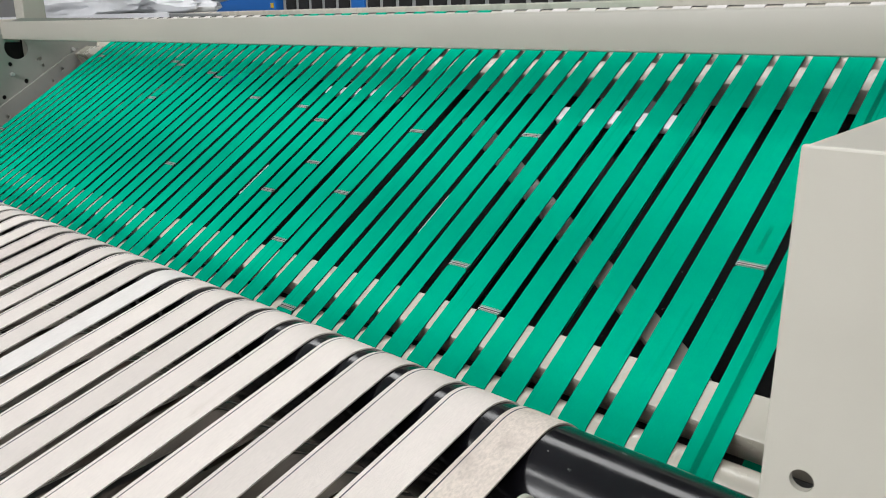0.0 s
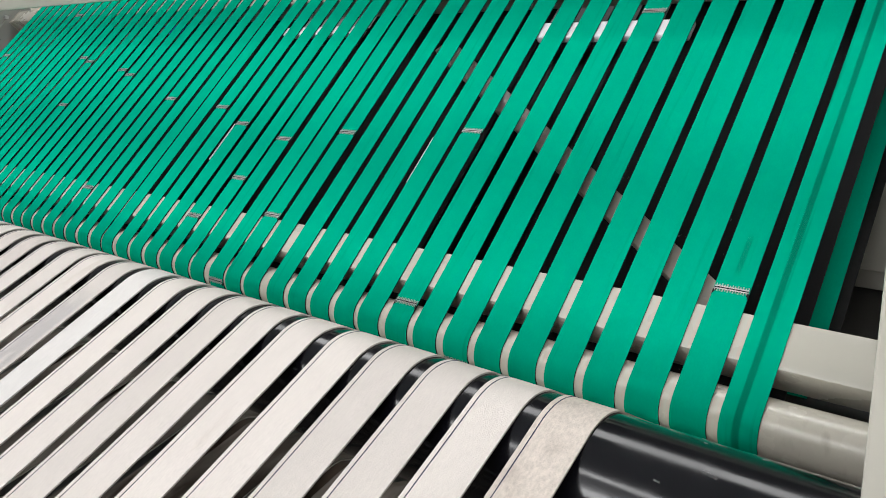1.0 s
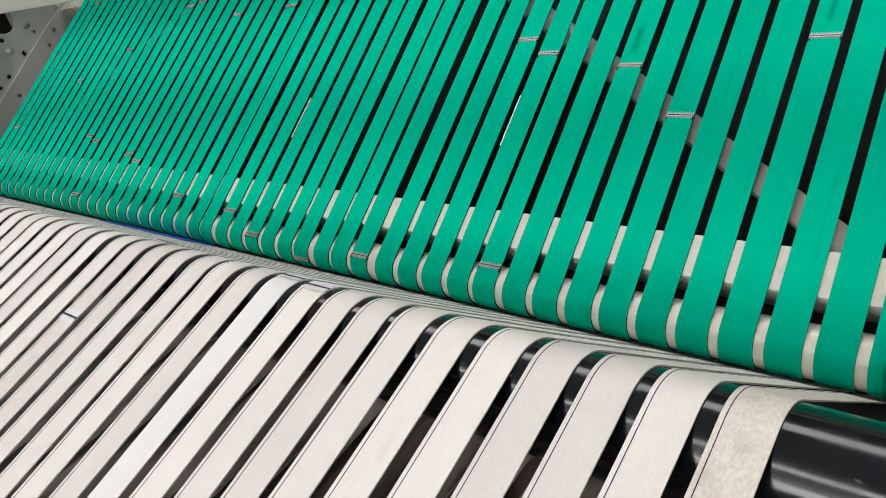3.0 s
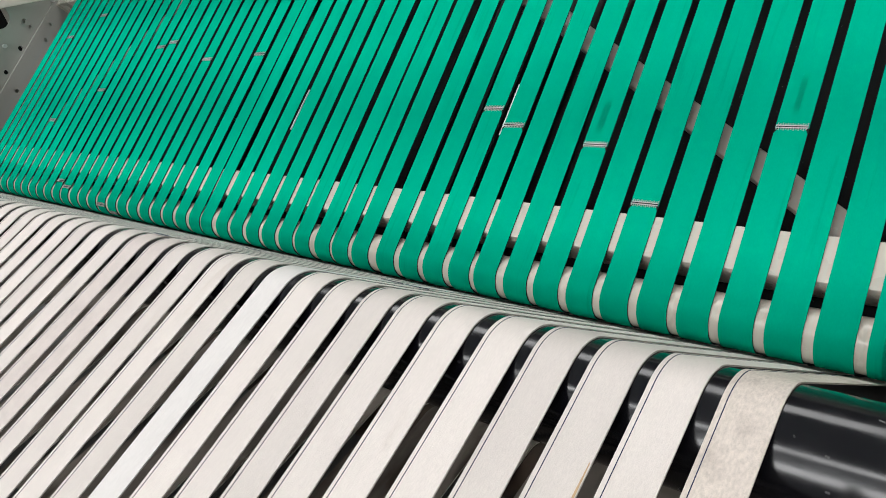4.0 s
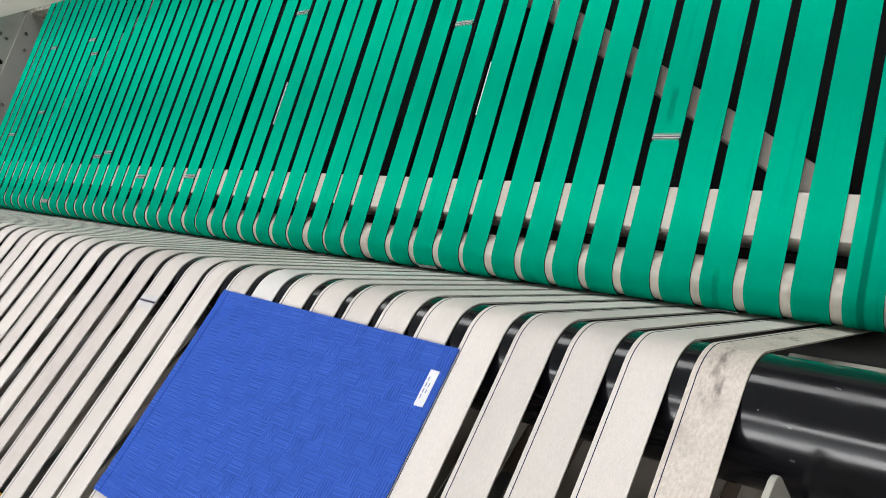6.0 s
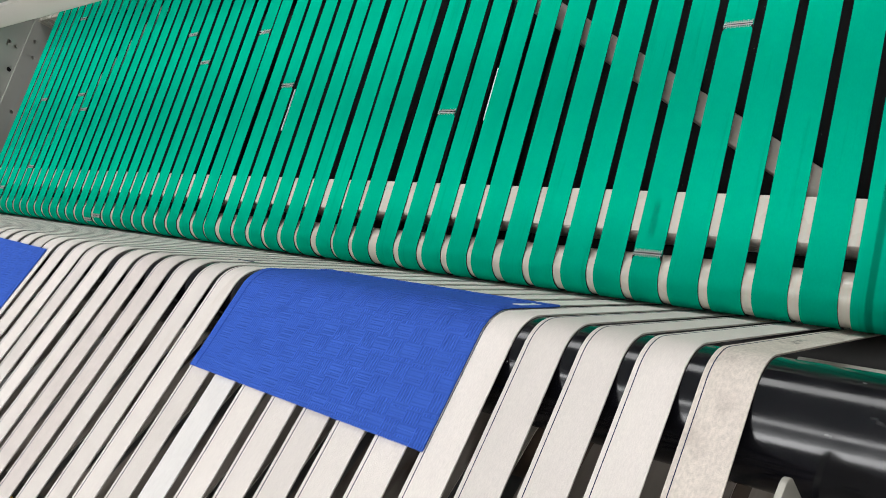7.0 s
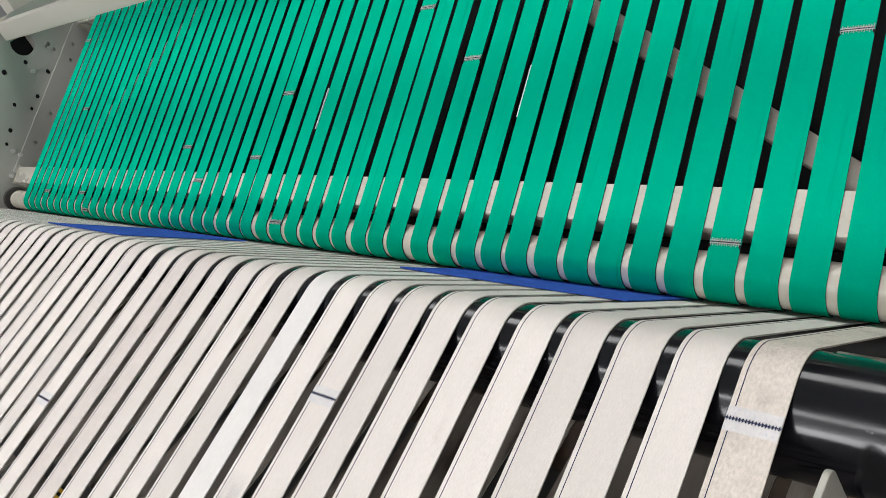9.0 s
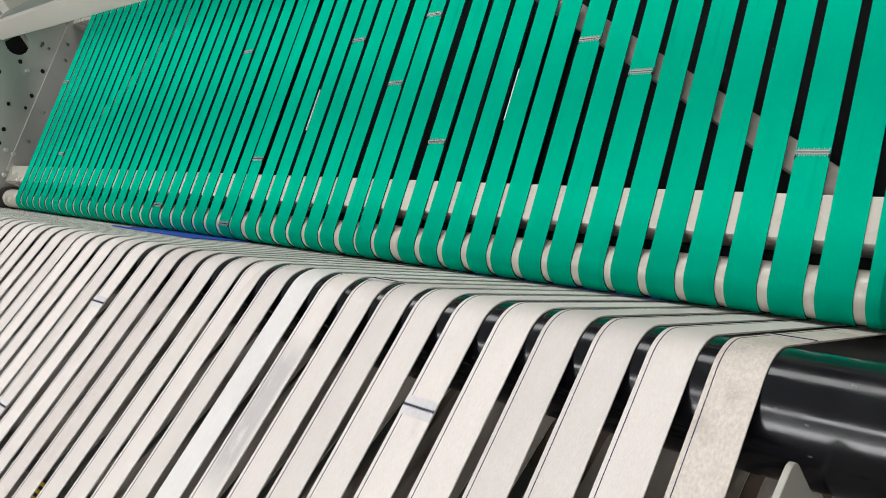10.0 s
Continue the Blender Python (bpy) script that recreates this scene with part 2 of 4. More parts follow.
def stain_film(name, color, grain_scale, edge, strength, stretch):
    """A thin film of dirt: ragged blotches that thin out towards the rim of their patch."""
    m = bpy.data.materials.new(name)
    m.use_nodes = True
    nt = m.node_tree
    b = nt.nodes["Principled BSDF"]
    b.inputs["Base Color"].default_value = (*color, 1)
    b.inputs["Roughness"].default_value, b.inputs["Specular IOR Level"].default_value = 0.9, 0.05
    uv = nt.nodes.new("ShaderNodeUVMap")
    mp = nt.nodes.new("ShaderNodeMapping")
    mp.inputs["Scale"].default_value = stretch
    nz = nt.nodes.new("ShaderNodeTexNoise")
    nz.inputs["Scale"].default_value, nz.inputs["Detail"].default_value = grain_scale, 5
    nt.links.new(uv.outputs[0], mp.inputs["Vector"]), nt.links.new(mp.outputs[0], nz.inputs["Vector"])
    mr = nt.nodes.new("ShaderNodeMapRange")
    mr.inputs["From Min"].default_value, mr.inputs["From Max"].default_value, mr.inputs["To Max"].default_value = edge, edge + 0.2, strength
    nt.links.new(nz.outputs[0], mr.inputs[0])
    sep = nt.nodes.new("ShaderNodeSeparateXYZ")
    nt.links.new(uv.outputs[0], sep.inputs[0])
    out = mr.outputs[0]
    for i in range(2):
        ping = nt.nodes.new("ShaderNodeMath")
        ping.operation, ping.inputs[1].default_value = "PINGPONG", 0.5
        rim = nt.nodes.new("ShaderNodeMapRange")
        rim.inputs["From Max"].default_value = 0.22
        mul = nt.nodes.new("ShaderNodeMath")
        mul.operation = "MULTIPLY"
        nt.links.new(sep.outputs[i], ping.inputs[0]), nt.links.new(ping.outputs[0], rim.inputs[0])
        nt.links.new(rim.outputs[0], mul.inputs[0]), nt.links.new(out, mul.inputs[1])
        out = mul.outputs[0]
    nt.links.new(out, b.inputs["Alpha"])
    return m


GREY_FILM = stain_film("grey_soiling", (0.45, 0.46, 0.50), 2.2, 0.25, 0.30, (1.0, 2.0, 1))
SPOT_FILM = stain_film("dark_spotting", (0.20, 0.175, 0.16), 3.0, 0.46, 0.5, (1.0, 1.6, 1))
GREEN_FILM = stain_film("dark_green_scuff", (0.0, 0.16, 0.10), 3.0, 0.20, 0.28, (1.0, 2.0, 1))
STREAK_FILM = stain_film("dark_green_wear", (0.0, 0.16, 0.10), 0.5, 0.0, 0.42, (0.3, 0.3, 1))
SCUFF = mat("pale_roller_scuff", (0.30, 0.30, 0.29), 0.7, vary=0.3, scale=200)


# ---- building helpers ----
def mesh_of(name, bm, materials, smooth=False):
    me = bpy.data.meshes.new(name)
    bmesh.ops.recalc_face_normals(bm, faces=bm.faces)
    bm.to_mesh(me)
    bm.free()
    for m in materials if isinstance(materials, (list, tuple)) else [materials]:
        me.materials.append(m)
    if smooth:
        me.shade_smooth()
        me.set_sharp_from_angle(angle=radians(40))
    return me


def part(name, bm, material, parent=None, label="", smooth=False):
    me = bm if isinstance(bm, bpy.types.Mesh) else mesh_of(name, bm, material, smooth)
    ob = new(name, me)
    ob.parent = parent
    if label:
        ob["label"] = label
    return ob


def thing(name, label, category, group="", kind="", at=None):
    ob = new(name)
    ob.empty_display_size = 0.05
    if at is not None:
        ob.matrix_world = at
    return tagged(ob, label, category, group, kind)


def add_box(bm, lo, hi, bevel=0.0, m=None, index=0, segs=2):
    """A box from corner to corner, edges rounded by bevel."""
    b = bmesh.new()
    bmesh.ops.create_cube(b, size=1)
    c = [(lo[i] + hi[i]) / 2 for i in range(3)]
    d = [hi[i] - lo[i] for i in range(3)]
    for v in b.verts:
        v.co = Vector((c[0] + v.co.x * d[0], c[1] + v.co.y * d[1], c[2] + v.co.z * d[2]))
    if bevel:
        bmesh.ops.bevel(b, geom=b.edges[:], offset=bevel, segments=segs, profile=0.5, affect="EDGES")
    if m is not None:
        b.transform(m)
    for f in b.faces:
        f.material_index = index
    tmp = bpy.data.meshes.new("tmp")
    b.to_mesh(tmp)
    b.free()
    bm.from_mesh(tmp)
    bpy.data.meshes.remove(tmp)
    return bm


def box(lo, hi, bevel=0.0, m=None):
    return add_box(bmesh.new(), lo, hi, bevel, m)


def add_tube(bm, y, z, r, x0, x1, segs=48, index=0, chamfer=0.002):
    """A solid roller along x with chamfered ends."""
    rings = [(x0, r - chamfer), (x0 + chamfer, r), (x1 - chamfer, r), (x1, r - chamfer)]
    made = []
    for x, q in rings:
        made.append([bm.verts.new((x, y + q * math.cos(a), z + q * math.sin(a))) for a in (2 * math.pi * i / segs for i in range(segs))])
    for a, b in zip(made, made[1:]):
        for i in range(segs):
            j = (i + 1) % segs
            bm.faces.new((a[i], a[j], b[j], b[i])).material_index = index
    for ring in (made[0], made[-1]):
        bm.faces.new(ring).material_index = index
    return bm


def tube(y, z, r, x0, x1, segs=48):
    return add_tube(bmesh.new(), y, z, r, x0, x1, segs)


def rod(bm, a, b, r, segs=10, index=0):
    """A round bar from point to point."""
    a, b = Vector(a), Vector(b)
    d = b - a
    m = Matrix.Translation((a + b) / 2) @ d.to_track_quat("Z", "Y").to_matrix().to_4x4()
    bmesh.ops.create_cone(bm, cap_ends=True, segments=segs, radius1=r, radius2=r, depth=d.length, matrix=m)
    return bm


def prism(outline, x0, x1, bevel=0.0):
    """An outline of (y, z) points, extruded from x0 to x1."""
    bm = bmesh.new()
    a = [bm.verts.new((x0, y, z)) for y, z in outline]
    b = [bm.verts.new((x1, y, z)) for y, z in outline]
    bm.faces.new(a), bm.faces.new(b)
    n = len(a)
    for i in range(n):
        j = (i + 1) % n
        bm.faces.new((a[i], a[j], b[j], b[i]))
    bmesh.ops.recalc_face_normals(bm, faces=bm.faces)
    if bevel:
        bmesh.ops.bevel(bm, geom=bm.edges[:], offset=bevel, segments=2, profile=0.5, affect="EDGES")
    return bm


def ribbon(points, x0, x1, thick, closed=False, drop=0.0, side=1):
    """A belt: outer side along points (y, z, ny, nz), thick below them. Outer face takes material 0, the rest material 1."""
    bm = bmesh.new()
    rows = []
    for y, z, ny, nz in points:
        o = (y - drop * ny, z - drop * nz)
        i = (o[0] - thick * ny, o[1] - thick * nz)
        rows.append([bm.verts.new((x0, *o)), bm.verts.new((x1, *o)), bm.verts.new((x1, *i)), bm.verts.new((x0, *i))])
    pairs = list(zip(rows, rows[1:]))
    if closed:
        pairs.append((rows[-1], rows[0]))
    for a, b in pairs:
        for k in range(4):
            f = bm.faces.new((a[k], a[(k + 1) % 4], b[(k + 1) % 4], b[k]))
            f.material_index = (0, side, 1, side)[k]
    if not closed:
        bm.faces.new(rows[0]).material_index = 1
        bm.faces.new(rows[-1]).material_index = 1
    return bm


def film_pieces(parent, x0, x1, start, long, n, material, label):
    """A patch of dirt on a belt as n short rigid pieces: (piece, place along the belt)."""
    made = []
    d = long / n
    for i in range(n):
        bm = bmesh.new()
        uv = bm.loops.layers.uv.new("patch")
        vs = [bm.verts.new(c) for c in ((x0, -d / 2, 0), (x1, -d / 2, 0), (x1, d / 2, 0), (x0, d / 2, 0))]
        f = bm.faces.new(vs)
        for lp, c in zip(f.loops, ((0, i), (1, i), (1, i + 1), (0, i + 1))):
            lp[uv].uv = (c[0], c[1] / n)
        made.append((part("stain", bm, material, parent, label), start + (i + 0.5) * d))
    return made


# ---- the green incline: its line, rollers and belt path ----
GA = radians(33.0)
UP, NRM = Vector((math.cos(GA), math.sin(GA))), Vector((-math.sin(GA), math.cos(GA)))
PITCH_G, WIDE_G, R_G = 0.066, 0.0505, 0.042
S_BOTTOM, S_TOP = -0.1406, 0.830
ORIGIN = Vector((0.0, Z0))
LOOP_G = 2 * (S_TOP - S_BOTTOM) + 2 * math.pi * R_G
SPEED_G = 0.198


def green_at(d):
    """Place and outward normal, in the (y, z) plane, d metres on from the top of the upper run."""
    d %= LOOP_G
    run, arc = S_TOP - S_BOTTOM, math.pi * R_G
    if d < run:
        return ORIGIN + (S_TOP - d) * UP, NRM
    if d < run + arc:
        a = (d - run) / R_G
        n = math.cos(a) * NRM - math.sin(a) * UP
        return ORIGIN + S_BOTTOM * UP - R_G * NRM + R_G * n, n
    if d < 2 * run + arc:
        return ORIGIN + (S_BOTTOM + d - run - arc) * UP - 2 * R_G * NRM, -NRM
    a = (d - 2 * run - arc) / R_G
    n = -math.cos(a) * NRM + math.sin(a) * UP
    return ORIGIN + S_TOP * UP - R_G * NRM + R_G * n, n


def belt_frame(x, p, n, lift=0.0):
    """The pose of a small piece on a belt: x across, z outwards."""
    q = p + lift * n
    z = Vector((0, n.x, n.y))
    xx = Vector((1, 0, 0))
    y = z.cross(xx)
    m = Matrix((xx, y, z)).transposed().to_4x4()
    return Matrix.Translation((x, q.x, q.y)) @ m


def loop_points(at, total, arcs, step_arc, long_step):
    """Samples of a path: dense where it bends."""
    out, d = [], 0.0
    while d < total - 1e-6:
        out.append(d)
        near = any(a - 1e-6 <= d < b - 1e-6 for a, b in arcs)
        nxt = d + (step_arc if near else long_step)
        for a, b in arcs:
            for e in (a, b):
                if d < e - 1e-6 and nxt > e - 1e-6:
                    nxt = min(nxt, e)
        d = nxt
    return [(*at(d)[0], *at(d)[1]) for d in out]


# ---- the cream feed conveyor: black roller, front run and falling rear run ----
WA, WB = radians(15.94), radians(-40.6)
FWD, FALL = Vector((math.cos(WA), math.sin(WA))), Vector((math.cos(WB), math.sin(WB)))
N_FWD, N_FALL = Vector((-math.sin(WA), math.cos(WA))), Vector((-math.sin(WB), math.cos(WB)))
CREST, R_W = Vector((-0.4758, Z0 + 0.0642)), 0.068
ARC_W = R_W * (WA - WB)
PITCH_W, WIDE_W, X_W = 0.0703, 0.0520, -0.0279
SPEED_W = 0.212
REAR_W, FRONT_W = 0.56, 2.5
R_LOW, R_TAIL, R_IDLER = 0.05, 0.075, 0.045
IDLER = CREST + R_W * N_FWD - 0.035 * FWD - (0.235 + R_IDLER) * N_FWD   # the return run goes over it
R_SNUB, RUN_A, RUN_B = 0.03, radians(4.0), radians(17.6)
SNUB = Vector((-1.15, IDLER.y + R_IDLER - R_SNUB - math.tan(RUN_A) * (IDLER.x + 1.15)))


def white_at(u):
    """Place and normal u metres on from where the belt meets the black roller."""
    if u <= 0:
        return CREST + R_W * N_FWD + u * FWD, N_FWD
    if u < ARC_W:
        a = WA - u / R_W
        n = Vector((-math.sin(a), math.cos(a)))
        return CREST + R_W * n, n
    return CREST + R_W * N_FALL + (u - ARC_W) * FALL, N_FALL


def white_loop():
    """The closed path of a cream belt as (y, z, ny, nz)."""
    pts = []
    for i in range(5):
        p, n = white_at(-FRONT_W + FRONT_W * i / 4)
        pts.append((*p, *n))
    for i in range(1, 15):
        p, n = white_at(ARC_W * i / 14)
        pts.append((*p, *n))
    p, n = white_at(ARC_W + REAR_W)
    low = p - R_LOW * n
    touch = radians(62)
    a0, a1 = math.atan2(n.y, n.x), touch - math.pi
    for i in range(9):
        a = a0 + (a1 - a0) * i / 8
        pts.append((low.x + R_LOW * math.cos(a), low.y + R_LOW * math.sin(a), math.cos(a), math.sin(a)))
    for i in range(7):
        a = touch + (RUN_A + math.pi / 2 - touch) * i / 6
        pts.append((IDLER.x + R_IDLER * math.cos(a), IDLER.y + R_IDLER * math.sin(a), -math.cos(a), -math.sin(a)))
    for i in range(4):
        a = math.pi / 2 + RUN_A + (RUN_B - RUN_A) * i / 3
        pts.append((SNUB.x + R_SNUB * math.cos(a), SNUB.y + R_SNUB * math.sin(a), -math.cos(a), -math.sin(a)))
    p, n = white_at(-FRONT_W)
    tail = p - R_TAIL * n
    b0, b1 = RUN_B - math.pi / 2, math.atan2(n.y, n.x) - 2 * math.pi
    for i in range(10):
        a = b0 + (b1 - b0) * i / 10
        pts.append((tail.x + R_TAIL * math.cos(a), tail.y + R_TAIL * math.sin(a), math.cos(a), math.sin(a)))
    return pts, low, tail


# ---- hall ----
def hall():
    x0, x1, y0, y1, z1 = -9.0, 7.0, WINDOW_Y, 9.5, 5.6
    tagged(part("floor", box((x0, y0, -0.2), (x1, y1, 0.0)), CONCRETE), "smooth grey concrete factory floor", "floor", kind="structure")
    tagged(part("ceiling", box((x0, y0, z1), (x1, y1, z1 + 0.2)), CEIL), "pale sheet ceiling of the hall", "ceiling", kind="structure")
    for name, lo, hi in (("wall_west", (x0 - 0.2, y0, 0), (x0, y1, z1)), ("wall_east", (x1, y0, 0), (x1 + 0.2, y1, z1)), ("wall_north", (x0, y1, 0), (x1, y1 + 0.2, z1))):
        tagged(part(name, box(lo, hi), WALL), "plain off-white painted hall wall", "wall", kind="structure")
    # the wall with the band of windows under the ceiling
    wl, wr = -1.5 - WINDOW_WIDE / 2, -1.5 + WINDOW_WIDE / 2
    wb, wt = WINDOW_Z - WINDOW_HIGH / 2, WINDOW_Z + WINDOW_HIGH / 2
    bm = bmesh.new()
    for lo, hi in (((x0, 0), (x1, wb)), ((x0, wt), (x1, z1)), ((x0, wb), (wl, wt)), ((wr, wb), (x1, wt))):
        add_box(bm, (lo[0], y0 - 0.2, lo[1]), (hi[0], y0, hi[1]))
    tagged(part("wall_south", bm, WALL), "plain off-white painted hall wall with a window band", "wall", kind="structure")
    w = thing("window_1", "long band of frosted hall windows in grey frames", "window", kind="structure")
    n = 10
    for i in range(n + 1):
        x = wl + (wr - wl) * i / n
        part("mullion", box((x - 0.025, y0 - 0.14, wb), (x + 0.025, y0 - 0.06, wt)), GREY_MACHINE, w)
    for i in range(n):
        x = wl + (wr - wl) * i / n
        part("pane", box((x + 0.026, y0 - 0.11, wb + 0.001), (x + (wr - wl) / n - 0.026, y0 - 0.10, wt - 0.001)), GLOW, w, "bright frosted pane")
    for y, z, watts, wide in LAMP_ROWS:
        t = thing("ceiling_light", "long white batten ceiling light, switched on", "ceiling light", "hall ceiling lights", at=Matrix.Translation((-1.8, y, z)))
        part("housing", box((-4.0, -wide / 2, 0.0), (4.0, wide / 2, 0.08), 0.01), CEIL, t)
        part("diffuser", box((-3.95, -wide / 2 + 0.03, -0.03), (3.95, wide / 2 - 0.03, 0.0), 0.008), GLOW, t, "glowing white diffuser")
        for x in (-3.5, 0, 3.5):
            bm = bmesh.new()
            rod(bm, (x, 0, 0.08), (x, 0, 5.6 - z), 0.012)
            part("hanger", bm, STEEL, t)


# rollers that turn: shell, axis in the (y, z) plane, turn in radians a second
turning = []


# ---- the machine's frame ----
def tilted(lo_s, hi_s, lo_n, hi_n, x0, x1, bevel=0.0):
    """A tube of square section along x, lying square to the incline."""
    m = Matrix(((1, 0, 0, 0), (0, UP.x, NRM.x, ORIGIN.x), (0, UP.y, NRM.y, ORIGIN.y), (0, 0, 0, 1)))
    return box((x0, lo_s, lo_n), (x1, hi_s, hi_n), bevel, m)


def frame_parts():
    for s0, s1, n0, label in ((-0.0745, 0.0, -0.0715, "cream painted square steel bar under the green belts"),
                              (0.704, 0.772, -0.0665, "cream painted upper steel bar under the green belts")):
        t = thing("support_bar", label, "bar")
        part("bar_tube", tilted(s0, s1, n0, -0.0029, X_LEFT + 0.014, X_RIGHT, 0.006), CREAM, t, smooth=True)
        part("end_cap", tilted(s0 - 0.006, s1 + 0.006, n0 - 0.006, -0.001, X_RIGHT, X_RIGHT + 0.006, 0.001), CREAM, t)
        part("end_cap", tilted(s0 - 0.006, s1 + 0.003, n0 - 0.006, -0.001, X_LEFT + 0.0125, X_LEFT + 0.014), CREAM, t)
    # small white strips and blocks that show in the gaps between the green belts
    for x, s0, s1 in ((-0.7815, 0.14, 0.26), (-1.449, 0.13, 0.25)):
        tagged(part("guide_strip", tilted(s0, s1, -0.009, -0.005, x - 0.0018, x + 0.0018, 0.0008), LABEL_WHITE), "narrow white strip in the gap between the belts", "strip")
    for x0, x1, s0, s1 in ((-0.668, -0.335, 0.547, 0.592), (-1.52, -1.23, 0.575, 0.605)):
        tagged(part("guide_block", tilted(s0, s1, -0.020, -0.0035, x0, x1, 0.003), LABEL_WHITE), "flat white block just under the green belts", "block")
    for s, label in ((S_BOTTOM, "ivory enamelled lower roller of the green belts"), (S_TOP, "ivory enamelled upper roller of the green belts")):
        c = ORIGIN + s * UP - R_G * NRM
        t = thing("belt_roller", label, "roller")
        shell = part("roller_shell", tube(0, 0, R_G - 0.0026, X_LEFT + 0.05, 0.30), IVORY, t, smooth=True)
        turning.append((shell, c, SPEED_G / R_G))
        part("shaft", tube(c.x, c.y, 0.015, X_LEFT + 0.002, 0.40, 20), STEEL, t, "bright steel shaft", smooth=True)
    # beam across, over the belts
    t = thing("cross_beam", "cream painted steel beam spanning above the green belts", "beam")
    part("beam_tube", box((X_LEFT - 0.06, 0.283, Z0 + 0.453), (1.6, 0.363, Z0 + 0.529), 0.007), CREAM_PLATE, t, smooth=True)
    part("end_plate", box((X_LEFT - 0.066, 0.262, Z0 + 0.44), (X_LEFT - 0.06, 0.378, Z0 + 0.54), 0.002), CREAM, t)
    # braces between the upper and the lower run
    for x0, s0, x1, s1, half in ((-0.095, 0.008, -0.95, 0.563, 0.024), (-3.10, 0.03, -2.42, 0.655, 0.017)):
        bm = bmesh.new()
        a, b = Vector((x0, *(ORIGIN + s0 * UP - 0.045 * NRM))), Vector((x1, *(ORIGIN + s1 * UP - 0.045 * NRM)))
        d = b - a
        q = Matrix((d.normalized(), Vector((0, NRM.x, NRM.y)).cross(d).normalized(), Vector((0, NRM.x, NRM.y)))).transposed().to_4x4()
        add_box(bm, (-d.length / 2, -half, -0.012), (d.length / 2, half, 0.012), 0.005, Matrix.Translation((a + b) / 2) @ q)
        tagged(part("diagonal_brace", bm, CREAM, smooth=True), "cream painted diagonal steel brace between the belt runs", "brace")


def cut_holes(ob, holes, x):
    """Round holes (y, z, radius) through a plate that lies at x."""
    bm = bmesh.new()
    for y, z, r in holes:
        rod(bm, (x - 0.1, y, z), (x + 0.1, y, z), r, 20)
    me = bpy.data.meshes.new("cutter")
    bm.to_mesh(me)
    bm.free()
    cutter = new("cutter", me)
    mod = ob.modifiers.new("holes", "BOOLEAN")
    mod.operation, mod.solver, mod.object = "DIFFERENCE", "EXACT", cutter
    dg = bpy.context.evaluated_depsgraph_get()
    made = bpy.data.meshes.new_from_object(ob.evaluated_get(dg))
    ob.modifiers.clear()
    ob.data = made
    bpy.data.objects.remove(cutter)


def side_panels():
    t = thing("machine_cheek", "cream painted steel side plate with round cut-outs and bolts", "side plate")
    o = lambda s, n: tuple(ORIGIN + s * UP + n * NRM)
    outline = [(-0.30, 0.30), (1.30, 0.30), (1.30, Z0 + 0.545), (0.37, Z0 + 0.545), (0.30, Z0 + 0.52), (-0.02, Z0 + 0.42), (-0.30, Z0 + 0.10)]
    plate = part("plate", prism(outline, X_LEFT - 0.008, X_LEFT), PLATE_SHADED, t)
    holes = [(0.335, Z0 + 0.415, 0.05), (0.359, Z0 + 0.267, 0.011), (0.068, Z0 + 0.14, 0.010), (0.254, Z0 + 0.201, 0.010), (0.198, Z0 + 0.352, 0.012),
             (0.067, Z0 + 0.038, 0.010), (0.30, Z0 + 0.345, 0.010), (0.43, Z0 + 0.365, 0.009), (0.44, Z0 + 0.335, 0.007), (0.415, Z0 + 0.36, 0.005),
             (0.15, Z0 + 0.22, 0.009), (0.20, Z0 + 0.17, 0.008), (0.12, Z0 + 0.30, 0.009), (0.0, Z0 + 0.24, 0.010), (0.02, Z0 + 0.10, 0.008)]
    cut_holes(plate, holes, X_LEFT)
    inner = part("inner_plate", prism([o(-0.03, 0.012), o(0.74, 0.012), o(0.74, -0.12), o(-0.03, -0.12)], X_LEFT + 0.001, X_LEFT + 0.012, 0.0015), PLATE_SHADED, t, "raised inner flange")
    cut_holes(inner, [(0.47, Z0 + 0.262, 0.008), (0.52, Z0 + 0.315, 0.008), (0.60, Z0 + 0.37, 0.009), (0.25, Z0 + 0.115, 0.009), (0.12, Z0 + 0.045, 0.008)], X_LEFT + 0.006)
    # black box puts the shade behind the holes into colour
    part("backing", box((X_LEFT - 0.16, -0.25, 0.35), (X_LEFT - 0.10, 1.25, Z0 + 0.5)), SHADE_BLACK, t, "black box standing in for the shade behind the plate")
    for y, z in ((0.585, 0.402), (0.30, 0.30), (0.02, 0.065), (0.035, 0.035), (-0.05, -0.02)):
        bm = bmesh.new()
        rod(bm, (X_LEFT, y, Z0 + z), (X_LEFT + 0.016, y, Z0 + z), 0.009, 6)
        part("bolt", bm, WIRE, t, "bright hexagon bolt")
    # bearing of the lower roller
    c = ORIGIN + S_BOTTOM * UP - R_G * NRM
    t2 = thing("bearing_block", "dark flange bearing of the lower belt roller", "bearing")
    part("flange", tube(c.x, c.y, 0.052, X_LEFT + 0.001, X_LEFT + 0.022, 32), FRAME_DARK, t2, smooth=True)
    part("collar", tube(c.x, c.y, 0.024, X_LEFT + 0.022, X_LEFT + 0.045, 24), STEEL, t2, smooth=True)
    # upright behind the beam
    t = thing("upright_post", "grey-green steel upright beside the cross beam", "post")
    part("post_tube", box((X_LEFT - 0.13, 0.40, 0.0), (X_LEFT - 0.03, 0.50, Z0 + 0.75), 0.006), CREAM_PLATE, t)
    part("foot_plate", box((X_LEFT - 0.17, 0.36, 0.0), (X_LEFT + 0.0, 0.54, 0.012), 0.002), CREAM_PLATE, t)


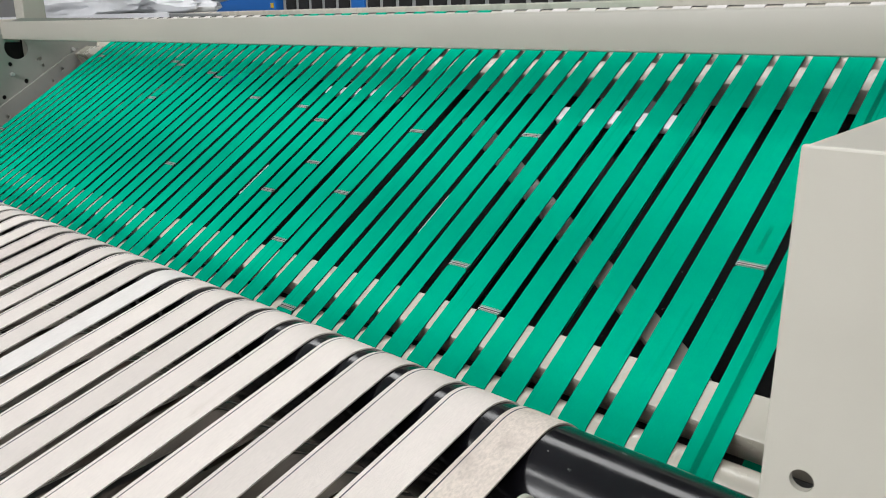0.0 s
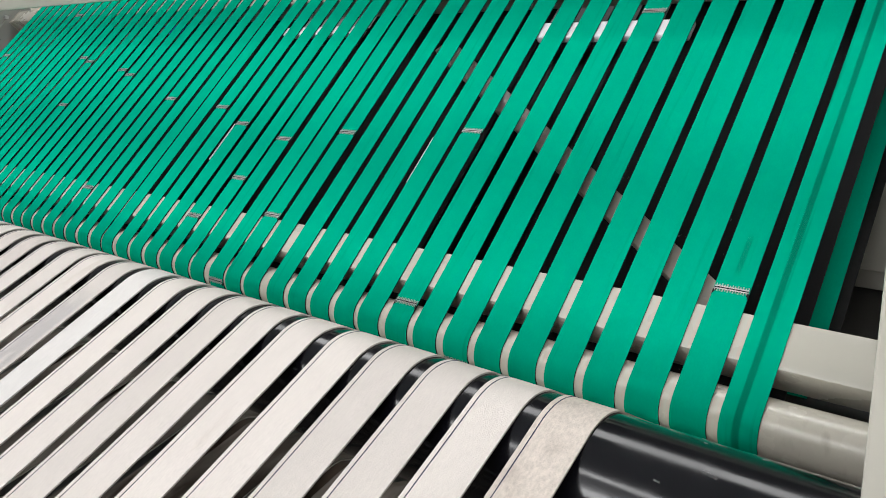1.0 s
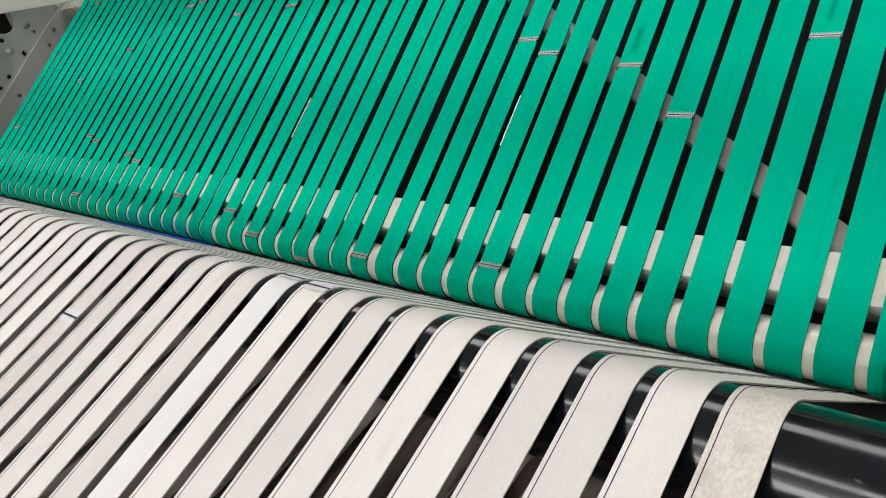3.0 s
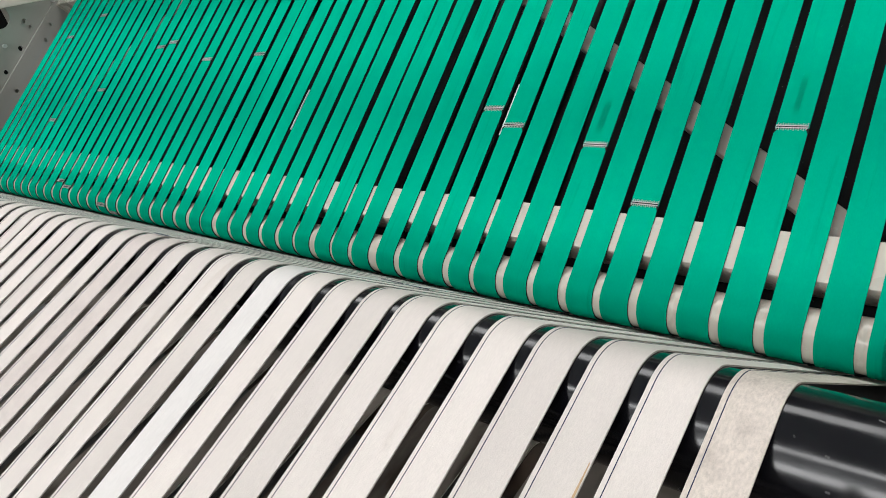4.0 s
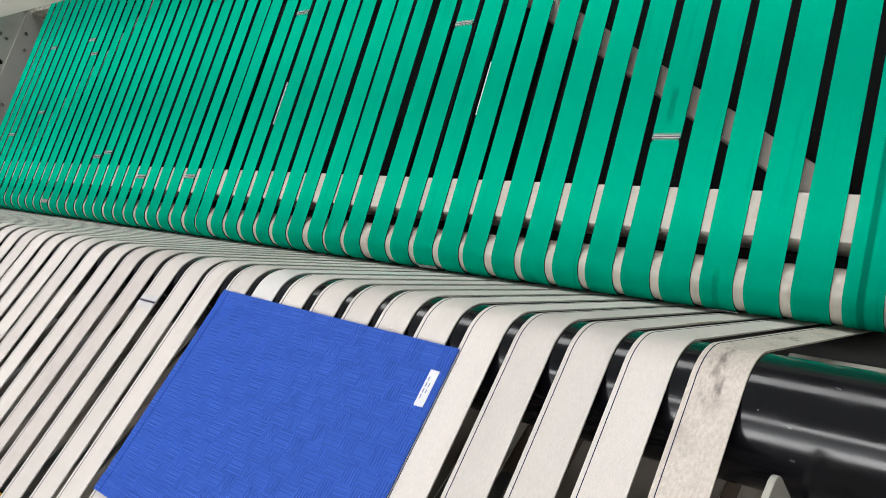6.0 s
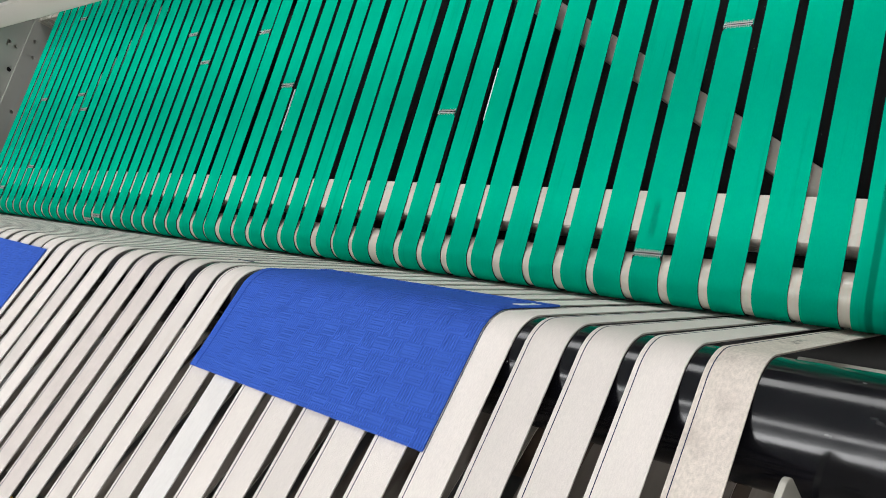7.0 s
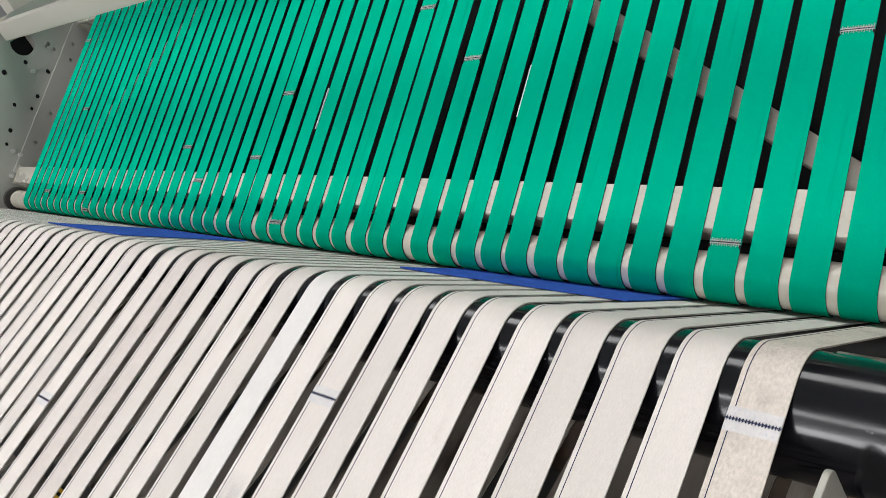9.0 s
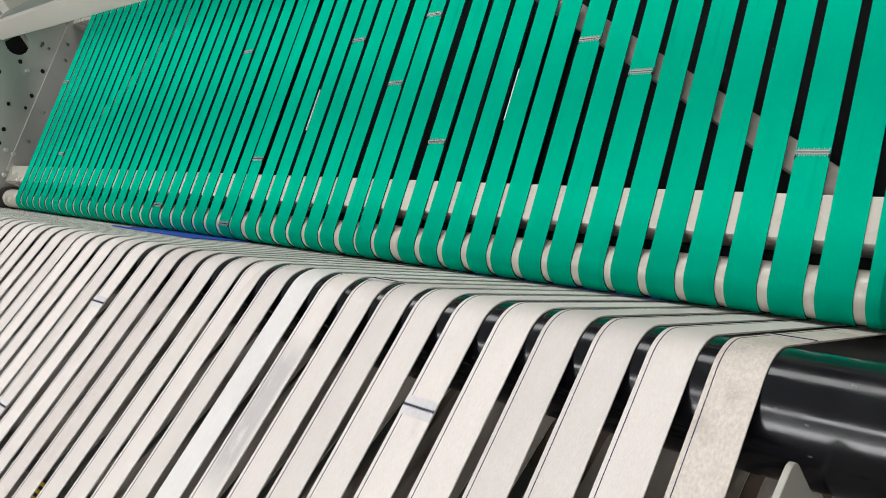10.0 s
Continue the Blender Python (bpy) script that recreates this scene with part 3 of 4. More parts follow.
def guard():
    t = thing("machine_guard", "cream painted sheet-metal end guard with a round hole", "guard")
    front = part("front_panel", box((0.178, -0.510, 0.05), (0.95, -0.504, Z0 + 0.431), 0.002), GUARD_PAINT, t)
    bm = bmesh.new()
    rod(bm, (GUARD_HOLE[0], -0.7, GUARD_HOLE[1]), (GUARD_HOLE[0], -0.3, GUARD_HOLE[1]), 0.0085, 24)
    me = bpy.data.meshes.new("cutter")
    bm.to_mesh(me)
    bm.free()
    cutter = new("cutter", me)
    mod = front.modifiers.new("holes", "BOOLEAN")
    mod.operation, mod.solver, mod.object = "DIFFERENCE", "EXACT", cutter
    made = bpy.data.meshes.new_from_object(front.evaluated_get(bpy.context.evaluated_depsgraph_get()))
    front.modifiers.clear()
    front.data = made
    bpy.data.objects.remove(cutter)
    part("side_sheet", box((0.178, -0.5035, Z0 + 0.16), (0.182, 0.30, Z0 + 0.425), 0.0015), GUARD_PAINT, t)
    part("top_sheet", box((0.178, -0.5035, Z0 + 0.4255), (0.95, 0.30, Z0 + 0.4295), 0.0015), GUARD_PAINT, t)
    # black sheet in place of the shade seen through the guard's hole
    part("lining", box((0.26, -0.44, 0.1), (0.93, -0.43, Z0 + 0.40)), SHADE_BLACK, t, "black sheet standing in for the shade inside the guard")


GUARD_HOLE = (0.2065, Z0 + 0.193)


# ---- green belts ----
SHIFT_G = {15: 0.0100, 16: 0.0075, 17: 0.001, 18: 0.006, 24: 0.005, 25: -0.003, 6: 0.001, 10: 0.003}
# seam of each green belt: belt number and its place along the incline at the start
SEAMS_G = {1: 0.227, 2: 2.045, 3: 0.965, 4: 1.686, 5: 1.274, 6: 0.81, 7: 0.002, 8: 0.917, 9: 0.084, 10: 0.478, 11: 0.952, 12: 0.99, 13: 1.546, 14: 2.07, 15: 0.448, 16: 0.203, 17: 0.022, 18: 0.412, 19: 0.284, 20: 0.161, 21: 0.447, 22: 1.645, 23: 0.497, 24: 2.023, 25: 1.827, 26: 1.16, 27: 0.515, 28: 0.177, 29: 1.751, 30: 1.151, 31: 1.862, 32: 0.604, 33: 0.625, 34: 1.228, 35: 1.212, 36: 0.461, 37: 0.661, 38: 0.679, 39: 1.041, 40: 1.62, 41: 1.683, 43: 0.91, 44: 1.389, 45: 2.036, 46: 1.678, 47: 1.297, 48: 0.692, 49: 0.167}


def fastener_mesh():
    """Two rows of wire hooks on a pin, with the belt's notched corners beside them."""
    bm = bmesh.new()
    half = WIDE_G / 2 - 0.001
    n = 13
    for i in range(n):
        x = -half + (i + 0.5) * 2 * half / n
        for side in (-1, 1):
            reach = 0.0062 if (i + (side > 0)) % 2 else 0.0048
            dx = 0.0007 * side
            add_box(bm, (x - 0.0004 + dx, 0.0014 if side > 0 else -reach, 0.0), (x + 0.0004 + dx, reach if side > 0 else -0.0014, 0.0012), 0, None, 0)
            add_box(bm, (x - 0.0008 + dx, side * reach - 0.0004, 0.0), (x + 0.0008 + dx, side * reach + 0.0004, 0.0012), 0, None, 0)
    for y in (-0.0019, 0.0019):
        rod(bm, (-half, y, 0.0011), (half, y, 0.0011), 0.0008, 6)
    add_box(bm, (-half, -0.0032, 0.0002), (half, 0.0032, 0.0006), 0, None, 1)
    # cut corners of the belt end, dark against the gap
    for side in (-1, 1):
        e = side * (WIDE_G / 2 + 0.0002)
        a = [bm.verts.new((x, y, z)) for z in (0.00005, 0.0004) for x, y in ((e, -0.0030), (e - side * 0.0048, -0.0034), (e, -0.0125))]
        for f in ((a[0], a[1], a[2]), (a[3], a[4], a[5]), (a[0], a[1], a[4], a[3]), (a[1], a[2], a[5], a[4]), (a[2], a[0], a[3], a[5])):
            bm.faces.new(f).material_index = 1
    return mesh_of("fastener", bm, [WIRE, BLACK_CORE])


def green_belts():
    run, arc = S_TOP - S_BOTTOM, math.pi * R_G
    arcs = [(run, run + arc), (2 * run + arc, LOOP_G)]
    pts = loop_points(green_at, LOOP_G, arcs, arc / 18, 0.25)
    cover = mesh_of("cover", ribbon(pts, -WIDE_G / 2, WIDE_G / 2, 0.0008, True), [GREEN, BLACK_CORE], True)
    core = mesh_of("core", ribbon(pts, -WIDE_G / 2 + 0.0001, WIDE_G / 2 - 0.0001, 0.0016, True, 0.00085), [BLACK_CORE, BLACK_CORE], True)
    worn = cover.copy()
    worn.materials[0] = GREEN_WORN
    hook = fastener_mesh()
    rng = random.Random(5)
    seams = []
    for k in range(50):
        x = -(k * PITCH_G + WIDE_G / 2) - SHIFT_G.get(k, rng.uniform(-0.001, 0.001))
        ob = new("green_belt")
        ob.location.x = x
        part("cover", worn if k == 0 else cover, None, ob)
        part("core", core, None, ob, "black inner layer")
        tagged(ob, "green endless conveyor belt with a dark worn streak" if k == 0 else "green endless conveyor belt with a black inner side", "conveyor belt", "green incline belts")
        if k in SEAMS_G:
            seam = part("fastener", hook, None, ob, "silvery wire-hook belt fastener")
            seams.append((seam, SEAMS_G[k]))
        if k == 0:
            bm = bmesh.new()
            uv = bm.loops.layers.uv.new("patch")
            rows = [[bm.verts.new((x, y + 0.0003 * ny, z + 0.0003 * nz)) for x in (-0.0085, 0.0035)] for y, z, ny, nz in pts if z > Z0 - 0.2]
            for i, (a, b) in enumerate(zip(rows, rows[1:])):
                if (a[0].co - b[0].co).length > 0.3:
                    continue
                f = bm.faces.new((a[0], a[1], b[1], b[0]))
                for lp, u in zip(f.loops, (0, 1, 1, 0)):
                    lp[uv].uv = (u, 0.5)
            part("wear_streak", bm, STREAK_FILM, ob, "dark worn streak")
        if k in (1, 3, 5, 8):
            for piece, s in film_pieces(ob, -0.004 - 0.001 * k, 0.005, 0.022, 0.075, 5, GREEN_FILM, "dark scuff"):
                seams.append((piece, SEAMS_G[k] + s))
    return seams


def lower_green_belts():
    """The next belt level below, seen past the end of the upper one."""
    m = ORIGIN - 0.205 * NRM
    pts = []
    for s in (-0.02, 0.4, 0.8):
        p = m + s * UP
        pts.append((p.x, p.y, NRM.x, NRM.y))
    cover = mesh_of("cover", ribbon(pts, -WIDE_G / 2, WIDE_G / 2, 0.0008), [GREEN, BLACK_CORE])
    core = mesh_of("core", ribbon(pts, -WIDE_G / 2, WIDE_G / 2, 0.0016, False, 0.00085), [BLACK_CORE, BLACK_CORE])
    for k in range(8):
        ob = new("green_belt")
        part("cover", cover, None, ob)
        part("core", core, None, ob, "black inner layer")
        ob.location.x = 0.0 - k * PITCH_G - WIDE_G / 2
        tagged(ob, "green conveyor belt of the level below, in shade", "conveyor belt", "lower green belts")
    for s in (-0.02, 0.8):
        c = m + s * UP - 0.024 * NRM
        t = thing("belt_roller", "dark roller of the lower belt level", "roller")
        part("roller_shell", tube(c.x, c.y, 0.021, X_LEFT + 0.05, 0.25, 24), FRAME_DARK, t, smooth=True)


# ---- cream belts ----
SEAMS_W = {10: (2.5, -0.572), 9: (2.5, -0.584), 17: (2.5, -0.508), 16: (2.5, -0.769), 14: (5.5, -0.685), 0: (9.0, -0.562), 8: (9.0, -0.667),
           18: (9.0, -0.843), 5: (10.0, -0.641), 19: (10.0, -0.885)}
# how far each of the nearer cream belts runs off its even place
SHIFT_W = [-0.0027, -0.0033, -0.0010, -0.0011, 0.0008, -0.0028, -0.0031, 0.0012, 0.0033, 0.0028, 0.0022, 0.0027, -0.0003, 0.0055, 0.0010, 0.0016, -0.0003,
           0.0017, -0.0060, -0.0054, -0.0004, -0.0020, -0.0027, 0.0043, 0.0046, 0.0022, -0.0031]


# dirt that travels on the cream belts: belt, across from and to, place along it at the start, length, pieces
WHITE_STAINS = [(9, -0.026, 0.026, -2.46, 0.27, 22, GREY_FILM, "grey soiling"), (11, -0.026, 0.026, -0.478, 0.24, 20, GREY_FILM, "grey soiling"),
                (0, -0.014, 0.020, -1.077, 0.065, 6, SPOT_FILM, "dark spots"), (0, -0.016, 0.012, -1.31, 0.10, 9, SPOT_FILM, "dark spots")]


def white_seam_meshes():
    bm = bmesh.new()
    h = WIDE_W / 2
    add_box(bm, (-h, -0.013, 0.0001), (h, 0.013, 0.0006), 0.0002)
    zone = mesh_of("stitched_zone", bm, STITCH_ZONE)
    bm = bmesh.new()
    rod(bm, (-h, 0, 0.0009), (h, 0, 0.0009), 0.0008, 6)
    for i in range(17):
        x = -h + (i + 0.5) * 2 * h / 17
        add_box(bm, (x - 0.0006, -0.0020, 0.0006), (x + 0.0006, 0.0020, 0.0013))
    pin = mesh_of("seam_pin", bm, THREAD)
    return zone, pin


def white_belts():
    pts, low, tail = white_loop()
    base = mesh_of("cream_belt", ribbon(pts, -WIDE_W / 2, WIDE_W / 2, 0.0019, True, side=0), [CANVAS, CANVAS_BACK], True)
    line = mesh_of("edge_thread", ribbon(pts, -WIDE_W / 2 + 0.0052, -WIDE_W / 2 + 0.0062, 0.0012, True, -0.0003), [THREAD, THREAD])
    kinds = {0: (CANVAS_DIRTY, "soiled cream woven belt with grey blotches and a blue edge thread"),
             10: (CANVAS_NEW, "newer white coated belt among cream ones"),
             15: (CANVAS_PINK, "rosy worn woven belt with a blue edge thread"), 16: (CANVAS_PINK, "rosy worn woven belt with a blue edge thread"),
             2: (None, "cream woven belt with a rust streak and a blue edge thread")}
    zone, pin = white_seam_meshes()
    rng = random.Random(8)
    seams = []
    for k in range(50):
        m, label = kinds.get(k, (None, "cream woven feed belt with a dark blue edge thread"))
        me = base
        if m is not None:
            me = base.copy()
            me.materials[0] = m
        ob = new("cream_belt")
        part("webbing", me, None, ob)
        ob.location.x = X_W - k * PITCH_W - WIDE_W / 2 + (SHIFT_W[k] if k < len(SHIFT_W) else rng.uniform(-0.0025, 0.0025))
        tagged(ob, label, "conveyor belt", "cream feed belts")
        if k != 10:
            part("edge_thread", line, None, ob, "dark blue edge thread")
        if k == 2:
            for i in range(14):
                w = 0.0011 * math.sin(math.pi * (i + 0.7) / 14.6) + 0.0003
                streak = part("rust_streak", box((WIDE_W / 2 - 0.0022 - w, -0.0043, 0.0001), (WIDE_W / 2 - 0.0022 + w, 0.0043, 0.0003)), RUST_STAIN, ob, "rust-brown streak")
                seams.append((streak, -0.105 + i * 0.0083 - SPEED_W * 4.5))
        if k in SEAMS_W:
            seam = part("seam", zone, None, ob, "pale stitched belt seam")
            part("seam_pin", pin, None, seam, "dark seam pin")
            t, s = SEAMS_W[k]
            seams.append((seam, s + 0.514 - SPEED_W * t))
        for kk, x0, x1, start, long, n, film, text in WHITE_STAINS:
            if kk == k:
                seams += film_pieces(ob, x0, x1, start, long, n, film, text)
    # rollers of this conveyor
    t = thing("drive_roller", "glossy black rubber-covered roller under the cream belts", "roller")
    cover = part("roller_cover", tube(0, 0, R_W - 0.0022, X_LEFT + 0.06, 0.34, 72), RUBBER, t, smooth=True)
    turning.append((cover, CREST, -SPEED_W / R_W))
    bm = bmesh.new()
    for i in range(26):
        a, x, w = rng.uniform(0, 2 * math.pi), rng.uniform(-0.02, 0.3) if i % 2 else rng.uniform(-1.2, 0.0), rng.uniform(0.0006, 0.0030)
        m = Matrix.Rotation(a, 4, "X") @ Matrix.Translation((x, 0, R_W - 0.0021)) @ Matrix.Rotation(rng.uniform(-0.6, 0.6), 4, "Z")
        add_box(bm, (-w, -0.00022, -0.0002), (w, 0.00022, 0.0002), 0, m)
    part("scuff_mark", bm, SCUFF, cover, "pale scuff marks")
    part("shaft", tube(CREST.x, CREST.y, 0.02, X_LEFT + 0.004, 0.42, 20), STEEL, t, smooth=True)
    for c, r, label in ((low, R_LOW, "dark roller under the falling belts"), (tail, R_TAIL, "dark tail roller of the feed belts")):
        t = thing("tail_roller", label, "roller")
        shell = part("roller_shell", tube(0, 0, r - 0.0025, X_LEFT + 0.06, 0.10, 32), FRAME_DARK, t, smooth=True)
        turning.append((shell, c, -SPEED_W / r))
        part("shaft", tube(c.x, c.y, 0.014, X_LEFT + 0.004, 0.2, 16), STEEL, t, smooth=True)
    return seams


def under_frame():
    """What shows between the cream belts and past their end."""
    t = thing("idler_tube", "brown oxidised idler tube below the cream belts", "roller")
    shell = part("tube_shell", tube(0, 0, R_IDLER - 0.0005, X_LEFT + 0.06, 0.0, 32), RUST, t, smooth=True)
    turning.append((shell, IDLER, SPEED_W / R_IDLER))
    t2 = thing("idler_tube", "brown oxidised snub roller below the cream belts", "roller")
    shell = part("tube_shell", tube(0, 0, R_SNUB - 0.0005, X_LEFT + 0.06, 0.0, 24), RUST, t2, smooth=True)
    turning.append((shell, SNUB, SPEED_W / R_SNUB))
    part("shaft", tube(SNUB.x, SNUB.y, 0.01, X_LEFT + 0.004, 0.01, 12), STEEL, t2, smooth=True)
    for x in (X_LEFT + 0.045, 0.0):
        part("end_bracket", box((x, IDLER.x - 0.05, IDLER.y - 0.05), (x + 0.012, IDLER.x + 0.05, IDLER.y + 0.03), 0.002), FRAME_DARK, t)
    for y0, y1, z0, z1, x1 in ((-1.02, -0.94, -0.33, -0.25, 0.12), (-0.40, -0.34, -0.30, -0.24, 0.5)):
        t = thing("frame_rail", "dark grey cross rail under the cream belts", "rail")
        part("rail_tube", box((X_LEFT + 0.01, y0, Z0 + z0), (x1, y1, Z0 + z1), 0.006), RAIL_BROWN, t, smooth=True)
        for x in (X_LEFT + 0.004, x1):
            part("end_plate", box((x, y0 - 0.012, Z0 + z0 - 0.012), (x + 0.006, y1 + 0.012, Z0 + z1 + 0.012), 0.001), FRAME_DARK, t)
    # delivery table on which the cloths go on, and the sheet below the green belts
    p = white_at(ARC_W + REAR_W)[0]
    t = thing("delivery_table", "dark steel table carrying the cloths into the machine", "table")
    part("table_sheet", box((X_LEFT + 0.02, p.x + 0.022, p.y - 0.006), (0.04, 1.28, p.y + 0.0005), 0.0), FRAME_DARK, t)
    part("stiffener", box((X_LEFT + 0.02, 0.6, p.y - 0.06), (0.04, 0.64, p.y - 0.0065), 0.002), FRAME_DARK, t)
    # black sheet added so that the gaps between the green belts read dark
    t = thing("gap_shade_sheet", "black sheet added below the green belts to darken their gaps", "tray")
    part("tray_sheet", tilted(0.02, 0.86, -0.275, -0.270, X_LEFT + 0.02, 0.004), SHADE_BLACK, t)
    part("tray_lip", tilted(0.86, 0.864, -0.275, -0.245, X_LEFT + 0.02, 0.004), SHADE_BLACK, t)
    # rail with a hazard marking
    rail = thing("hazard_rail", "dark cross rail with a yellow and black hazard plate", "rail")
    part("rail_tube", box((X_LEFT + 0.01, -0.90, Z0 - 0.125), (0.0, -0.87, Z0 - 0.106), 0.003), FRAME_DARK, rail, smooth=True)
    plate = part("hazard_plate", box((-1.325, -0.965, Z0 - 0.1055), (-1.235, -0.895, Z0 - 0.1015), 0.001), BLACK_CORE, rail, "black hazard plate")
    for i in range(5):
        y = -0.962 + i * 0.0138
        part("hazard_stripe", box((-1.322, y, Z0 - 0.1012), (-1.238, y + 0.0072, Z0 - 0.1006)), YELLOW, plate, "yellow stripe")
    # cream rail and channel behind the black roller, at the free end
    t = thing("end_rail", "cream painted channel rail with gussets behind the black roller", "rail")
    part("channel_base", box((0.03, -0.2326, Z0 - 0.094), (0.6, -0.2074, Z0 - 0.090), 0.001), CREAM, t)
    part("channel_wall", box((0.05, -0.2070, Z0 - 0.100), (0.6, -0.2035, Z0 - 0.076), 0.0012), CREAM, t)
    for x in (0.076, 0.24, 0.42):
        part("gusset", box((x, -0.2287, Z0 - 0.0898), (x + 0.005, -0.2073, Z0 - 0.080), 0.001), CREAM, t)
    part("flat_strip", box((-0.09, -0.305, Z0 - 0.100), (0.6, -0.233, Z0 - 0.094), 0.002), CREAM_PLATE, t, "dull worn flat strip")
    tagged(part("floor_tray", box((-0.3, -0.42, Z0 - 0.52), (0.6, 0.3, Z0 - 0.50), 0.004), FRAME_DARK), "dark grey steel tray under the machine end", "tray")
    t = thing("drive_cover", "cream painted sheet-metal drive cover under the green belts", "cover")
    part("cover_sheet", box((-0.10, 0.60, Z0 - 0.195), (0.60, 0.72, Z0 + 0.045), 0.004), GUARD_PAINT, t)
    part("cover_lip", box((-0.10, 0.615, Z0 - 0.242), (0.60, 0.70, Z0 - 0.1955), 0.003), CREAM_PLATE, t, "grey recessed lip")
    # side plate of the feed conveyor, its rounded end before the black roller
    t = thing("conveyor_cheek", "cream painted steel cheek plate with a rounded end", "plate")
    out = [(-1.10, Z0 + 0.140), (-1.10, Z0 - 0.16), (-0.38, Z0 - 0.16), (-0.385, Z0 - 0.022)]
    for i in range(7):
        a = radians(270 - 80 * i / 6)
        out.append((CREST.x + 0.073 * math.cos(a), CREST.y + 0.073 * math.sin(a)))
    out += [(-0.566, Z0 + 0.075), (-0.576, Z0 + 0.115)]
    for i in range(9):
        a = radians(10 + 80 * i / 8)
        out.append((-0.596 + 0.017 * math.cos(a), Z0 + 0.125 + 0.017 * math.sin(a)))
    part("cheek_sheet", prism(out, 0.022, 0.028, 0.001), CREAM_PLATE, t)
    bm = bmesh.new()
    rod(bm, (0.028, -0.66, Z0 + 0.02), (0.040, -0.66, Z0 + 0.02), 0.009, 6)
    part("bolt", bm, STEEL, t, "bright steel bolt")
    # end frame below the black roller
    t = thing("pedestal", "dark grey pedestal box with a grey flange below the black roller", "pedestal")
    # dark grey box, grey flange, cream gusset
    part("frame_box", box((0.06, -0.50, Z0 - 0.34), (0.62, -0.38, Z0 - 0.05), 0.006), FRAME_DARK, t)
    part("frame_flange", box((0.04, -0.53, Z0 - 0.052), (0.62, -0.36, Z0 - 0.044), 0.002), GREY_MACHINE, t)
    part("gusset", prism([(-0.50, Z0 - 0.0435), (-0.40, Z0 - 0.0435), (-0.40, Z0 - 0.008)], 0.12, 0.126), CREAM, t)
    stand = thing("machine_stand", "dark grey steel stand of the machine", "stand")
    for y in (-1.9, -0.3, 1.0):
        leg = part("leg", box((X_LEFT - 0.09, y, 0.012), (X_LEFT - 0.01, y + 0.08, Z0 - 0.45), 0.005), FRAME_DARK, stand)
        part("foot_plate", box((X_LEFT - 0.12, y - 0.03, 0.0), (X_LEFT + 0.02, y + 0.11, 0.012), 0.002), FRAME_DARK, leg)


# ---- beyond the beam ----
def background():
    pts = []
    y0, z0, r = 0.90, Z0 + 0.545, 0.03
    for i in range(9):
        a = math.pi - math.pi / 2 * i / 8
        pts.append((y0 + r * math.cos(a), z0 - r + r * math.sin(a), math.cos(a), math.sin(a)))
    pts.append((1.9, z0 + 0.01, 0, 1))
    data = mesh_of("far_belt", ribbon(pts, -WIDE_G / 2, WIDE_G / 2, 0.0024), [GREEN, BLACK_CORE], True)
    pale = data.copy()
    pale.materials[0] = CANVAS_NEW
    for k in range(42):
        x = 0.34 - k * 0.092
        green = -2.34 < x < -1.18
        ob = new("green_belt" if green else "white_belt")
        part("webbing", data if green else pale, None, ob)
        ob.location.x = x
        tagged(ob, "green conveyor belt of the next section beyond the beam" if green else "white conveyor belt of the next section beyond the beam", "conveyor belt", "far belts")
    t = thing("belt_roller", "ivory roller of the far belt section", "roller")
    part("roller_shell", tube(y0, z0 - r, r - 0.003, X_LEFT - 0.05, 0.6, 32), IVORY, t, smooth=True)
    t = thing("guard_rail", "cream painted frame rail beyond the far belts", "rail")
    part("rail_tube", box((-4.75, 1.92, Z0 + 0.50), (1.8, 2.0, Z0 + 0.592), 0.006), CREAM, t)
    t = thing("laundry_heap", "heap of white linen on a grey table", "laundry")
    bm = bmesh.new()
    bmesh.ops.create_icosphere(bm, subdivisions=5, radius=1)
    for v in bm.verts:
        n = noise.fractal(v.co * 2.2, 1.0, 2.0, 4)
        v.co = Vector((v.co.x * 1.5, v.co.y * 0.35, max(v.co.z, -0.4) * 0.20)) * (1 + 0.25 * n)
    bm.transform(Matrix.Translation((-6.1, 2.05, Z0 + 0.67)))
    part("linen", bm, LINEN, t, smooth=True)
    t = thing("side_table", "grey steel side table with a white edge", "table")
    part("tabletop", box((-8.0, 1.55, Z0 + 0.52), (-4.3, 2.5, Z0 + 0.58), 0.006), GREY_MACHINE, t)
    part("edge_strip", box((-8.0, 1.535, Z0 + 0.555), (-4.3, 1.549, Z0 + 0.585), 0.003), LABEL_WHITE, t, "white edge strip")
    for x in (-7.9, -4.4):
        for y in (1.6, 2.4):
            part("leg", box((x, y, 0), (x + 0.05, y + 0.05, Z0 + 0.52)), GREY_MACHINE, t)
    t = thing("blue_cabinet", "blue painted steel cabinet with a yellow warning sign", "cabinet")
    part("body", box((-6.20, 3.0, 0.0), (-5.19, 3.6, 2.1), 0.01), BLUE_PAINT, t)
    part("warning_sign", box((-5.240, 2.994, 1.690), (-5.200, 2.999, 1.728), 0.002), YELLOW, t, "small yellow sign")
    t = thing("far_machine", "grey laundry machine with dark slotted front", "machine")
    part("body", box((-5.15, 3.05, 0.0), (-2.2, 4.0, 2.1), 0.02), GREY_MACHINE, t)
    part("blue_panel", box((-4.27, 3.03, 1.4), (-4.12, 3.049, 2.0), 0.004), BLUE_PAINT, t, "blue front panel")
    for i in range(17):
        x = -5.08 + i * 0.165
        if not -4.40 < x < -4.10:
            part("vent_slot", box((x, 3.035, 1.45), (x + 0.12, 3.049, 2.0), 0.002), SHADE_BLACK, t, "dark slot")


